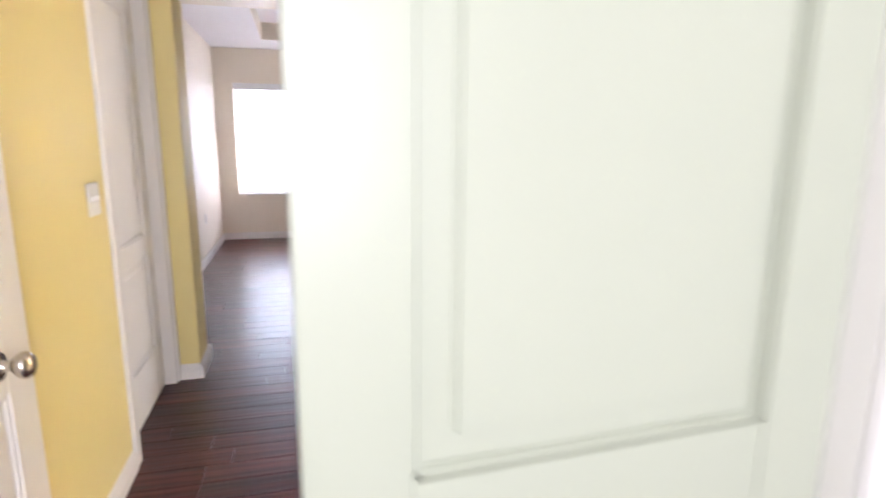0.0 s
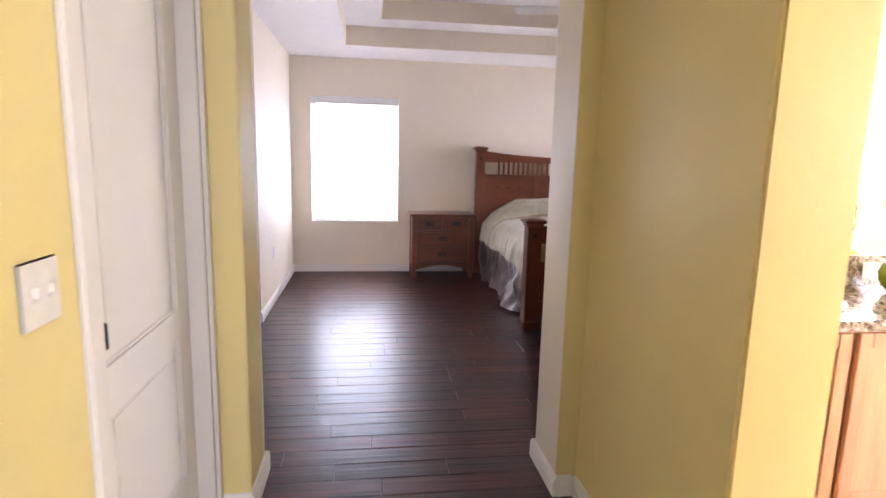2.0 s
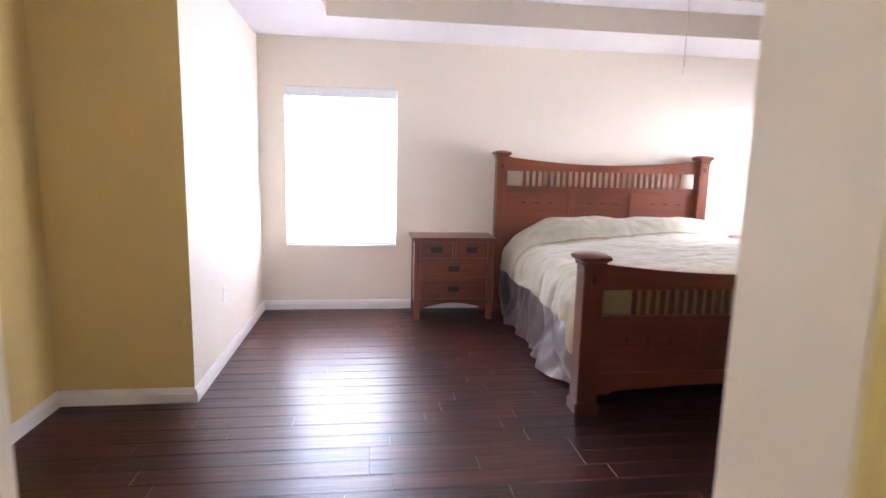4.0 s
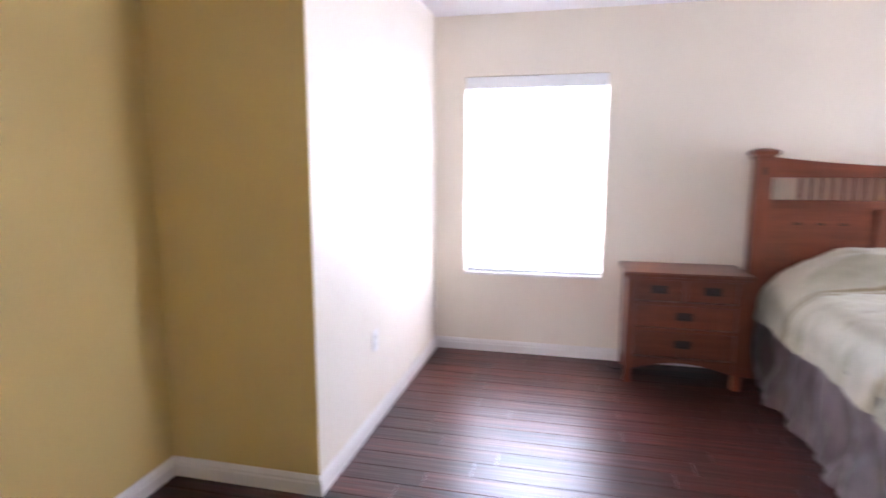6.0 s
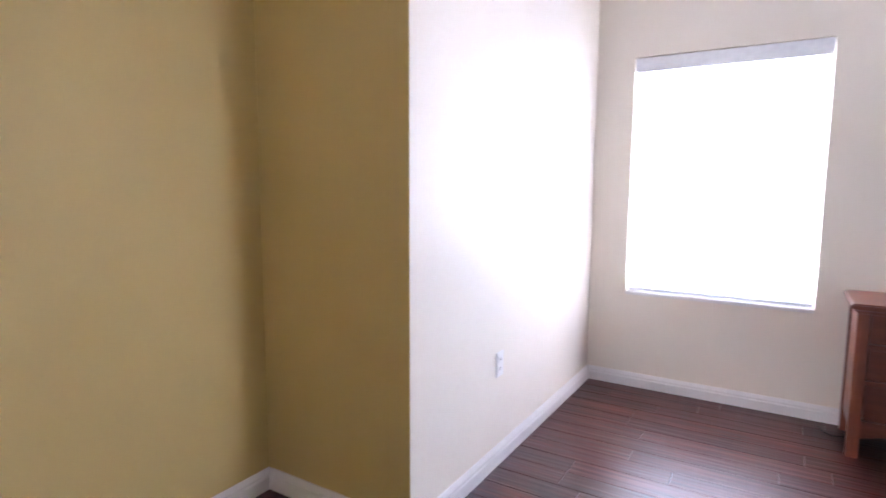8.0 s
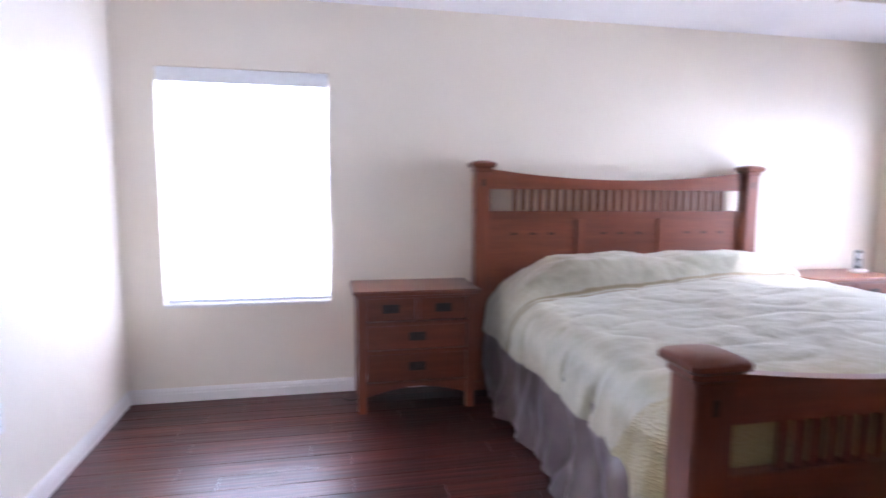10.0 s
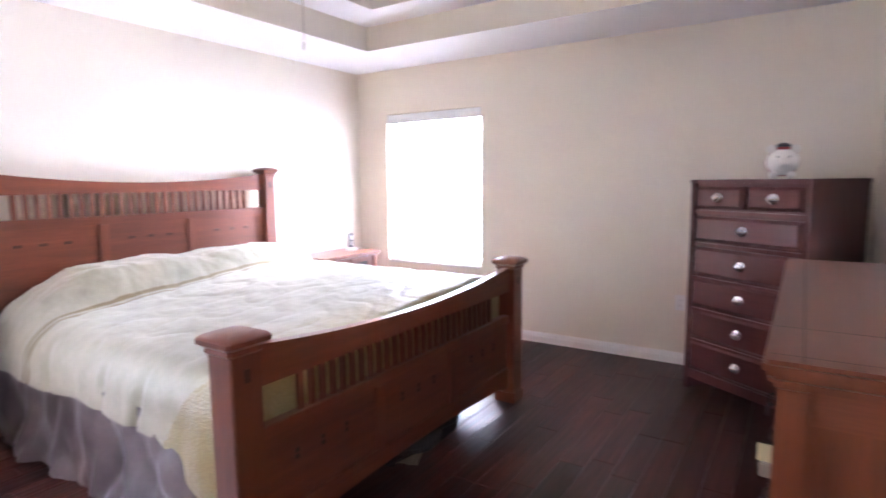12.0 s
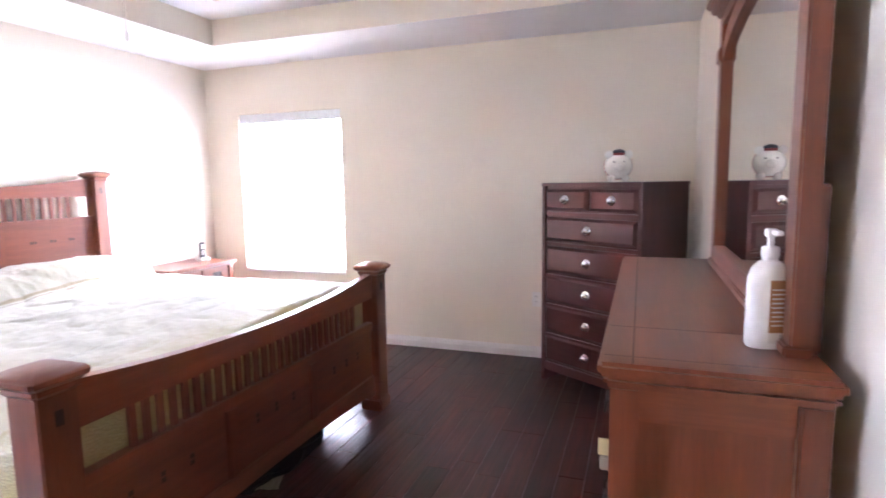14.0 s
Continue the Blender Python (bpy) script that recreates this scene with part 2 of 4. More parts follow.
M_LABEL = plain("brown_label", (0.36, 0.17, 0.07), 0.5)
M_LABELW = plain("pale_label", (0.72, 0.70, 0.68), 0.5)
M_INK = plain("dark_ink", (0.10, 0.07, 0.06), 0.6)
M_CERAMIC = plain("white_ceramic", (0.86, 0.83, 0.78), 0.18)
M_RED = plain("dull_red_glaze", (0.30, 0.03, 0.035), 0.3)
M_NAVY = plain("dark_navy_glaze", (0.02, 0.02, 0.035), 0.3)
M_BLACK = plain("black_plastic", (0.015, 0.015, 0.017), 0.35)
M_GREEN = plain("lime_glaze", (0.30, 0.34, 0.035), 0.12)
M_TWIG = plain("dark_twig", (0.10, 0.07, 0.06), 0.7)
M_PETAL = plain("white_petal", (0.75, 0.70, 0.70), 0.6)
M_SINK = plain("white_porcelain", (0.82, 0.81, 0.79), 0.1)
M_GRANITE = granite()
M_PAPER = plain("creased_paper", (0.30, 0.26, 0.20), 0.8)
M_CARD = plain("pale_yellow_card", (0.62, 0.52, 0.28), 0.7)
M_CLOTH = plain("black_cloth", (0.012, 0.011, 0.013), 0.85)
M_FANW = plain("white_fan_paint", (0.80, 0.77, 0.72), 0.35)
M_LAMPG = plain("opal_glass", (0.80, 0.77, 0.70), 0.3)
M_STALL = plain("pale_grey_shower_panel", (0.55, 0.50, 0.45), 0.25)
mm, n_, l_, b_ = material("mirror_silver", 0.0, 1.0)
b_.inputs["Base Color"].default_value = (0.90, 0.91, 0.90, 1)
M_MIRROR = mm


# Building helpers
def box(bm, x0, x1, y0, y1, z0, z1, bevel=0.0, seg=2):
    g = bmesh.new()
    bmesh.ops.create_cube(g, size=1)
    for v in g.verts:
        v.co = Vector(((x0 + x1) / 2 + v.co.x * (x1 - x0), (y0 + y1) / 2 + v.co.y * (y1 - y0), (z0 + z1) / 2 + v.co.z * (z1 - z0)))
    if bevel:
        bmesh.ops.bevel(g, geom=g.edges[:], offset=bevel, segments=seg, affect="EDGES", clamp_overlap=True)
    d = bpy.data.meshes.new("t")
    g.to_mesh(d)
    g.free()
    bm.from_mesh(d)
    bpy.data.meshes.remove(d)
    return bm


def a_box(*a, **k):
    return box(bmesh.new(), *a, **k)


def lathe(bm, profile, centre=(0, 0, 0), axis="z", seg=24):
    """Turns (radius, height) pairs about an axis."""
    rings = []
    for r, h in profile:
        ring = []
        for i in range(seg):
            a = 2 * math.pi * i / seg
            p = (r * math.cos(a), r * math.sin(a), h)
            if axis == "x":
                p = (h, p[0], p[1])
            elif axis == "y":
                p = (p[0], h, p[1])
            ring.append(bm.verts.new(Vector(p) + Vector(centre)))
        rings.append(ring)
    for r1, r2 in zip(rings, rings[1:]):
        for i in range(seg):
            j = (i + 1) % seg
            bm.faces.new((r1[i], r1[j], r2[j], r2[i]))
    for ring in (rings[0], rings[-1]):
        bm.faces.new(ring)
    bmesh.ops.recalc_face_normals(bm, faces=bm.faces[:])
    return bm


def slab(bm, outline, y0, y1, plane="xz"):
    """A flat piece with the given outline in one plane, thick along the other axis."""
    def place(a, b, c):
        return {"xz": (a, c, b), "yz": (c, a, b), "xy": (a, b, c)}[plane]
    front = [bm.verts.new(place(a, b, y0)) for a, b in outline]
    back = [bm.verts.new(place(a, b, y1)) for a, b in outline]
    bm.faces.new(front)
    bm.faces.new(back[::-1])
    for i in range(len(outline)):
        j = (i + 1) % len(outline)
        bm.faces.new((front[i], back[i], back[j], front[j]))
    bmesh.ops.recalc_face_normals(bm, faces=bm.faces[:])
    return bm


def smooth(d, angle=40):
    for p in d.polygons:
        p.use_smooth = True
    d.set_sharp_from_angle(angle=radians(angle))


def mesh_of(name, bm, mat, angle=40):
    d = bpy.data.meshes.new(name)
    bm.normal_update()
    bm.to_mesh(d)
    bm.free()
    d.materials.append(mat)
    smooth(d, angle)
    return d


def part(name, bm, mat, parent, label="", angle=40):
    ob = new(name, mesh_of(name, bm, mat, angle))
    ob.parent = parent
    if label:
        tagged(ob, label)
    return ob


def thing(name, label, category, m=None, group=""):
    ob = new(name)
    ob.empty_display_size = 0.05
    tagged(ob, label, category, group)
    if m is not None:
        ob.matrix_basis = m
    return ob


def solo(name, bm, mat, label, category, m=None, group="", angle=40):
    ob = new(name, mesh_of(name, bm, mat, angle))
    tagged(ob, label, category, group)
    if m is not None:
        ob.matrix_basis = m
    return ob


def structure(name, bm, mat, label="", category="", angle=40):
    ob = new(name, mesh_of(name, bm, mat, angle))
    return tagged(ob, label, category, "", "structure")


def tube(bm, points, radius, seg=8):
    """A round tube through points."""
    rings = []
    for i, p in enumerate(points):
        p = Vector(p)
        d = (Vector(points[min(i + 1, len(points) - 1)]) - Vector(points[max(i - 1, 0)])).normalized()
        side = d.cross(Vector((0, 0, 1)) if abs(d.z) < 0.9 else Vector((1, 0, 0))).normalized()
        up = side.cross(d)
        rr = radius[i] if isinstance(radius, (list, tuple)) else radius
        rings.append([bm.verts.new(p + rr * (math.cos(2 * math.pi * k / seg) * side + math.sin(2 * math.pi * k / seg) * up)) for k in range(seg)])
    for a, b in zip(rings, rings[1:]):
        for k in range(seg):
            j = (k + 1) % seg
            bm.faces.new((a[k], a[j], b[j], b[k]))
    bm.faces.new(rings[0][::-1])
    bm.faces.new(rings[-1])
    bmesh.ops.recalc_face_normals(bm, faces=bm.faces[:])
    return bm


# The large structure
XR, YF, H = 5.43, -4.26, 2.44       # right wall, bedroom side of the front wall, ceiling
XL, YR = -0.72, -2.03               # recess wall, return wall
OX0, OX1, OY = 0.42, 1.635, -4.56    # opening from the hall
HX0, HX1 = 0.305, 1.715               # hall walls
TOP = 2.95
YD = -4.188                          # wall behind the dresser
W1 = (0.225, 1.215, 0.585, 2.02)    # back window: x0, x1, sill, head
W2 = (-1.41, -0.36, 0.585, 2.02)    # side window: y0, y1, sill, head


def wall_with_hole(axis, a0, a1, b0, b1, hole):
    """A wall along x or y from a0 to a1, thick from b0 to b1, with one opening (from, to, sill, head)."""
    bm = bmesh.new()
    h0, h1, s, t = hole
    for p0, p1, z0, z1 in ((a0, h0, 0, TOP), (h1, a1, 0, TOP), (h0, h1, 0, s), (h0, h1, t, TOP)):
        if z1 - z0 > 0.001 and p1 - p0 > 0.001:
            box(bm, *((p0, p1, b0, b1) if axis == "x" else (b0, b1, p0, p1)), z0, z1)
    return bm


structure("wall_back", wall_with_hole("x", -0.84, 5.65, 0.0, 0.20, W1), M_CREAM, "cream painted bedroom wall behind the bed", "wall")
structure("wall_right", wall_with_hole("y", -4.37, -0.0005, XR, XR + 0.20, W2), M_CREAM, "cream painted bedroom wall with a window", "wall")
structure("wall_left", a_box(-0.10, 0.0, YR + 0.002, -0.0005, 0, TOP), M_CREAM, "pale cream wall beside the window", "wall")
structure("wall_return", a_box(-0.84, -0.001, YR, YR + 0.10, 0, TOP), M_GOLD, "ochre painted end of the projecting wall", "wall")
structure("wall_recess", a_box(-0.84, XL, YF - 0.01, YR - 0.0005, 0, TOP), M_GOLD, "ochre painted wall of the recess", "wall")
structure("wall_front_left", a_box(-0.84, OX0, OY + 0.012, YF, 0, TOP, bevel=0.006), M_CREAM, "cream painted wall beside the opening", "wall")
structure("wall_front_right", a_box(OX1, 1.80, OY + 0.012, YF, 0, TOP, bevel=0.006), M_CREAM, "cream painted wall beside the opening", "wall")
structure("wall_front", a_box(1.80, 7.1, -4.37, YD, 0, TOP), M_CREAM, "cream painted wall behind the dresser", "wall")
structure("wall_header", a_box(OX0 - 0.02, OX1 + 0.02, OY + 0.014, YF - 0.002, 2.06, TOP), M_CREAM, "cream painted header above the opening", "wall")
structure("wall_hall_left_pier", a_box(0.12, OX0 + 0.0015, OY - 0.002, OY + 0.014, 0, TOP, bevel=0.005), M_YELLOW, "yellow painted pier by the opening", "wall")
structure("wall_hall_left_reveal", a_box(OX0 - 0.01, OX0 + 0.0015, OY + 0.0145, YF - 0.05, 0, 2.0595), M_YELLOW, "yellow painted reveal of the opening", "wall")
structure("wall_hall_right_pier", a_box(OX1 - 0.0015, HX1 + 0.01, OY - 0.002, OY + 0.014, 0, TOP, bevel=0.005), M_YELLOW, "yellow painted pier by the opening", "wall")
structure("wall_hall_header", a_box(OX0, OX1, OY, OY + 0.016, 2.058, TOP), M_YELLOW, "yellow painted header above the opening", "wall")
structure("wall_hall_left", wall_with_hole("y", -7.15, OY - 0.0025, HX0 - 0.12, HX0, (-5.40, -4.60, 0, 2.04)), M_YELLOW, "yellow painted hall wall with a door", "wall")
structure("wall_hall_right", a_box(HX1, 1.955, -5.475, OY + 0.02, 0, TOP, bevel=0.008), M_YELLOW, "yellow painted end of the hall wall", "wall")
structure("wall_hall_right_near", a_box(HX1, 1.82, -7.15, -6.45, 0, TOP, bevel=0.008), M_YELLOW, "yellow painted hall wall by the double door", "wall")
structure("wall_hall_right_header", a_box(HX1 + 0.002, 1.80, -6.46, -5.465, 2.2, TOP), M_YELLOW, "yellow painted header above the bathroom opening", "wall")
bm = wall_with_hole("x", -0.9, 2.7, -7.27, -7.15, (0.307, 1.723, 0, 2.063))
structure("wall_entry", bm, M_YELLOW, "yellow painted wall around the double door", "wall")
# Plain room behind the double door
structure("wall_entry_left", a_box(-0.95, -0.85, -9.6, -7.27, 0, TOP), M_PLAIN, "plain pale wall", "wall")
structure("wall_entry_right", a_box(2.6, 2.7, -9.6, -7.275, 0, TOP), M_PLAIN, "plain pale wall", "wall")
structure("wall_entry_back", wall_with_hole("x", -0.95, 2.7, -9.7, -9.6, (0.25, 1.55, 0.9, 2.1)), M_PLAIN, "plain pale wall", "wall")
# Bathroom
structure("wall_bath_south", wall_with_hole("x", 1.82, 7.1, -7.27, -7.152, (4.95, 6.65, 1.05, 2.2)), M_YELLOW, "yellow painted bathroom wall", "wall")
structure("wall_bath_east", a_box(7.0, 7.1, -7.15, -4.37, 0, TOP), M_YELLOW, "yellow painted bathroom wall", "wall")

# Ceiling with a stepped tray
TX0, TX1, TY0, TY1 = 0.645, 4.73, -3.52, -0.732
IN, Z1, Z2 = 0.34, 2.63, 2.82
bm = bmesh.new()
for x0, x1, y0, y1, z in ((-0.84, TX0, -4.3, 0.1, H), (TX1, 5.6, -4.3, 0.1, H), (TX0, TX1, TY1, 0.1, H), (TX0, TX1, -4.3, TY0, H)):
    box(bm, x0, x1, y0, y1, z, z + 0.08)
for x0, x1, y0, y1, z in ((TX0 - .1, TX0 + IN, TY0, TY1, Z1), (TX1 - IN, TX1 + .1, TY0, TY1, Z1), (TX0 + IN, TX1 - IN, TY1 - IN, TY1 + .1, Z1), (TX0 + IN, TX1 - IN, TY0 - .1, TY0 + IN, Z1)):
    box(bm, x0, x1, y0, y1, z, z + 0.06)
box(bm, TX0, TX1, TY0, TY1, Z2, Z2 + 0.08)
structure("ceiling", bm, M_CEIL, "white bedroom ceiling with a stepped tray", "ceiling")
tray_side = 0
for e, z0, z1 in ((0.0, H + 0.001, Z1 + 0.01), (IN, Z1 + 0.001, Z2 + 0.01)):
    x0, x1, y0, y1 = TX0 + e, TX1 - e, TY0 + e, TY1 - e
    for a in ((x0 - 0.03, x0 + 0.002, y0 - 0.03, y1 + 0.03), (x1 - 0.002, x1 + 0.03, y0 - 0.03, y1 + 0.03),
              (x0 + 0.002, x1 - 0.002, y1 - 0.002, y1 + 0.03), (x0 + 0.002, x1 - 0.002, y0 - 0.03, y0 + 0.002)):
        tray_side += 1
        structure("ceiling_step_%d" % tray_side, a_box(*a, z0, z1), M_CREAM, "cream painted upright step of the ceiling tray", "ceiling")
structure("ceiling_hall", a_box(0.1, 1.95, -7.2, OY - 0.001, H, H + 0.1), M_CEIL, "white hall ceiling", "ceiling")
structure("ceiling_bath", a_box(1.951, 7.1, -7.2, -4.35, H, H + 0.1), M_CEIL, "white bathroom ceiling", "ceiling")
structure("ceiling_entry", a_box(-0.95, 2.7, -9.7, -7.21, H, H + 0.1), M_CEIL, "white ceiling", "ceiling")
structure("roof_slab", a_box(-1.0, 7.2, -9.8, 0.25, TOP + 0.02, TOP + 0.12), M_PLAIN, "plain slab above the rooms", "ceiling")

# Ground outside
structure("ground", a_box(-300, 300, -300, 300, -0.30, -0.20), plain("pale_paving", (0.58, 0.57, 0.57), 0.9), "pale paving outside", "ground")


def baseboard(name, a, b, side, ext0=0.0, ext1=0.0):
    """A moulded skirting board from a to b on the floor; side is the way it faces."""
    a, b, s = Vector((*a, 0)), Vector((*b, 0)), Vector((*side, 0))
    d = (b - a).normalized()
    a, b = a - d * ext0, b + d * ext1
    prof = ((0.0, 0.0), (0.018, 0.0), (0.018, 0.052), (0.014, 0.060), (0.014, 0.068), (0.008, 0.080), (0.004, 0.086), (0.0, 0.086))
    bm = bmesh.new()
    ends = [[bm.verts.new(p + s * o + Vector((0, 0, z + 0.0005))) for o, z in prof] for p in (a, b)]
    for i in range(len(prof)):
        j = (i + 1) % len(prof)
        bm.faces.new((ends[0][i], ends[0][j], ends[1][j], ends[1][i]))
    bm.faces.new(ends[0])
    bm.faces.new(ends[1][::-1])
    bmesh.ops.recalc_face_normals(bm, faces=bm.faces[:])
    structure(name, bm, M_TRIM, "white moulded skirting board", "baseboard", 25)


T = 0.0175
baseboard("baseboard_back", (0, 0), (XR, 0), (0, -1))
baseboard("baseboard_left", (0, YR), (0, 0), (1, 0), T, -T)
baseboard("baseboard_return", (XL, YR), (0, YR), (0, -1), -T, 0.0)
baseboard("baseboard_recess", (XL, YF), (XL, YR), (1, 0))
baseboard("baseboard_right", (XR, YD), (XR, 0), (-1, 0), 0, -T)
baseboard("baseboard_front_left", (XL, YF), (OX0, YF), (0, 1), -T, T)
baseboard("baseboard_front_right", (OX1, YF), (1.80, YF), (0, 1), T, 0)
baseboard("baseboard_dresser_wall", (1.80, YD), (XR, YD), (0, 1), T, -T)
baseboard("baseboard_pier_left", (OX0 + 0.0015, OY), (OX0 + 0.0015, YF), (1, 0), T)
baseboard("baseboard_pier_right", (OX1 - 0.0015, OY), (OX1 - 0.0015, YF), (-1, 0), T)
baseboard("baseboard_pier_left_hall", (HX0 + 0.016, OY - 0.002), (OX0, OY - 0.002), (0, -1), 0, 0.0)
baseboard("baseboard_pier_right_hall", (OX1, OY - 0.002), (HX1, OY - 0.002), (0, -1), 0.0, -T)
baseboard("baseboard_hall_right", (HX1, -5.475), (HX1, OY), (-1, 0), T)
baseboard("baseboard_hall_end", (HX1, -5.475), (1.955, -5.475), (0, -1), 0, 0)
baseboard("baseboard_hall_left", (HX0, -7.15), (HX0, -5.463), (1, 0))
baseboard("baseboard_hall_right_near", (HX1, -7.15), (HX1, -6.45), (-1, 0))
baseboard("baseboard_bath_south", (1.82, -7.152), (7.0, -7.152), (0, 1))


# Windows with blinds
def window(name, m, wide, sill, head):
    """A sash window and its slatted blind; local x along the wall, y into the wall."""
    high = head - sill
    ob = thing(name, "white framed sash window glowing with daylight", "window", m)
    ob["kind"] = "structure"
    f = bmesh.new()
    for x0, x1, z0, z1 in ((0, 0.045, 0, high), (wide - 0.045, wide, 0, high), (0.045, wide - 0.045, 0, 0.05), (0.045, wide - 0.045, high - 0.05, high), (0.045, wide - 0.045, high * 0.47, high * 0.47 + 0.04)):
        box(f, x0, x1, 0.13, 0.18, z0, z1, bevel=0.004)
    part("window_frame", f, M_VINYL, ob)
    for z0, z1 in ((0.05, high * 0.47), (high * 0.47 + 0.04, high - 0.05)):
        p = part("pane", a_box(0.045, wide - 0.045, 0.152, 0.157, z0, z1), M_GLASS, ob)
        p.visible_shadow = False
    part("window_sill", a_box(-0.0, wide, -0.012, 0.13, 0.001, 0.02, bevel=0.005), M_TRIM, ob, "white painted sill")
    return ob


def blind(m, wide, high):
    ob = thing("window_blind", "white horizontal slatted blind, lowered, with slats half open", "blind", m, "window blinds")
    part("valance", a_box(0.004, wide - 0.004, 0.006, 0.022, high - 0.085, high - 0.003, bevel=0.004), M_VINYL, ob, "white moulded valance")
    part("headrail", a_box(0.01, wide - 0.01, 0.026, 0.075, high - 0.055, high - 0.004), M_VINYL, ob)
    part("bottom_rail", a_box(0.01, wide - 0.01, 0.028, 0.072, 0.026, 0.044, bevel=0.004), M_VINYL, ob)
    sm = bmesh.new()
    hw, tilt = 0.031, radians(-8)
    for i in range(5):
        u = -hw + 2 * hw * i / 4
        arch = 0.0025 * (1 - (u / hw) ** 2)
        for k in (0.0012, -0.0012):
            for x in (0.012, wide - 0.012):
                sm.verts.new((x, u * math.cos(tilt), -u * math.sin(tilt) + arch + k))
    sm.verts.ensure_lookup_table()
    vs = sm.verts
    for i in range(4):
        a, b = i * 4, (i + 1) * 4
        sm.faces.new((vs[a], vs[a + 1], vs[b + 1], vs[b]))
        sm.faces.new((vs[a + 2], vs[b + 2], vs[b + 3], vs[a + 3]))
    for a in (0, 16):
        sm.faces.new((vs[a], vs[a + 1], vs[a + 3], vs[a + 2]))
    bmesh.ops.recalc_face_normals(sm, faces=sm.faces[:])
    d = mesh_of("slat", sm, M_SLAT)
    z = 0.07
    while z < high - 0.07:
        s = new("slat", d)
        s.parent = ob
        s.location = (0, 0.05, z)
        s.rotation_euler = (radians(random.uniform(-1.5, 1.5)), 0, 0)
        z += 0.0575
    for x in (wide * 0.16, wide * 0.84):
        part("ladder_cord", tube(bmesh.new(), [(x, 0.025, 0.03), (x, 0.025, high - 0.06)], 0.0022, 6), M_VINYL, ob)
    part("tilt_wand", tube(bmesh.new(), [(wide * 0.93, 0.016, high * 0.35), (wide * 0.93, 0.018, high - 0.08)], 0.004, 8), M_VINYL, ob)
    return ob


mw1 = pose(W1[0], 0, W1[2])
mw2 = pose(XR, W2[1], W2[2], 0, 0, -90)
for name, m, w in (("window_1", mw1, W1), ("window_2", mw2, W2)):
    window(name, m, w[1] - w[0], w[2], w[3])
    blind(m @ pose(0, 0, 0.0), w[1] - w[0], w[3] - w[2])
ob = thing("window_3", "frosted bathroom window full of daylight", "window", pose(4.95, -7.152, 1.05, 0, 0, 0))
ob["kind"] = "structure"
f = bmesh.new()
for x0, x1, z0, z1 in ((0, 0.05, 0, 1.15), (1.65, 1.7, 0, 1.15), (0.05, 1.65, 0, 0.05), (0.05, 1.65, 1.1, 1.15), (0.83, 0.87, 0.05, 1.1)):
    box(f, x0, x1, -0.09, -0.04, z0, z1, bevel=0.004)
part("window_frame", f, M_VINYL, ob)
for x0, x1 in ((0.05, 0.83), (0.87, 1.65)):
    p = part("pane", a_box(x0, x1, -0.068, -0.062, 0.05, 1.1), M_FROST, ob)
    p.visible_shadow = False


# Doors
def panel_door(name, label, m, wide, high, thick, mat, panels, knob_x=None, knob_z=0.84, knob_side=(1, -1)):
    """A moulded door; local x from hinge to free edge, y through the leaf, z up."""
    ob = thing(name, label, "door", m)
    ob["kind"] = "structure"
    bm = bmesh.new()
    rim = 0.115
    box(bm, 0, rim, 0, thick, 0, high, bevel=0.003)
    box(bm, wide - rim, wide, 0, thick, 0, high, bevel=0.003)
    edges = [0.0] + [z for p in panels for z in p] + [high]
    for z0, z1 in zip(edges[0::2], edges[1::2]):
        box(bm, rim - 0.001, wide - rim + 0.001, 0.0004, thick - 0.0004, z0, z1)
    part("door_leaf", bm, mat, ob)
    for z0, z1 in panels:
        g = bmesh.new()
        box(g, rim - 0.002, wide - rim + 0.002, 0.012, thick - 0.012, z0 - 0.002, z1 + 0.002)
        box(g, rim + 0.045, wide - rim - 0.045, 0.005, thick - 0.005, z0 + 0.045, z1 - 0.045, bevel=0.0045)
        for y0, y1 in ((0.004, 0.013), (thick - 0.013, thick - 0.004)):
            for x0, x1 in ((rim, rim + 0.014), (wide - rim - 0.014, wide - rim)):
                box(g, x0, x1, y0, y1, z0, z1, bevel=0.004)
            for a, b in ((z0, z0 + 0.014), (z1 - 0.014, z1)):
                box(g, rim, wide - rim, y0, y1, a, b, bevel=0.004)
        part("panel", g, mat, ob)
    if knob_x is not None:
        for s in knob_side:
            y = 0.0 if s < 0 else thick
            g = lathe(bmesh.new(), [(r, s * h) for r, h in ((0.033, 0.0), (0.033, 0.004), (0.029, 0.010), (0.014, 0.013), (0.011, 0.020), (0.012, 0.032), (0.022, 0.040), (0.028, 0.050), (0.028, 0.058), (0.022, 0.067), (0.010, 0.071))], (knob_x, y, knob_z), "y", 28)
            part("door_knob", g, M_NICKEL, ob, "satin nickel door knob")
    return ob


# Double door: one leaf stands open along the hall wall, the other is shut
leaf_panels = [(0.22, 0.80), (0.98, 1.90)]
panel_door("door_1", "white panelled door leaf standing open along the hall wall", pose(0.395, -7.12, 0.008, 0, 0, 90), 0.755, 2.03, 0.036, M_DOOR, leaf_panels, 0.600, 0.875, (-1,))
panel_door("door_2", "pale panelled door leaf of the double door, nearly shut", pose(1.7025, -7.1873, 0.008, 0, 0, 183), 0.7025, 2.03, 0.036, M_DIMDOOR, leaf_panels)
bm = bmesh.new()
box(bm, 0.305, 0.325, -7.275, -7.145, 0, 2.06)
box(bm, 1.705, 1.725, -7.275, -7.145, 0, 2.06)
box(bm, 0.305, 1.725, -7.275, -7.145, 2.045, 2.065)
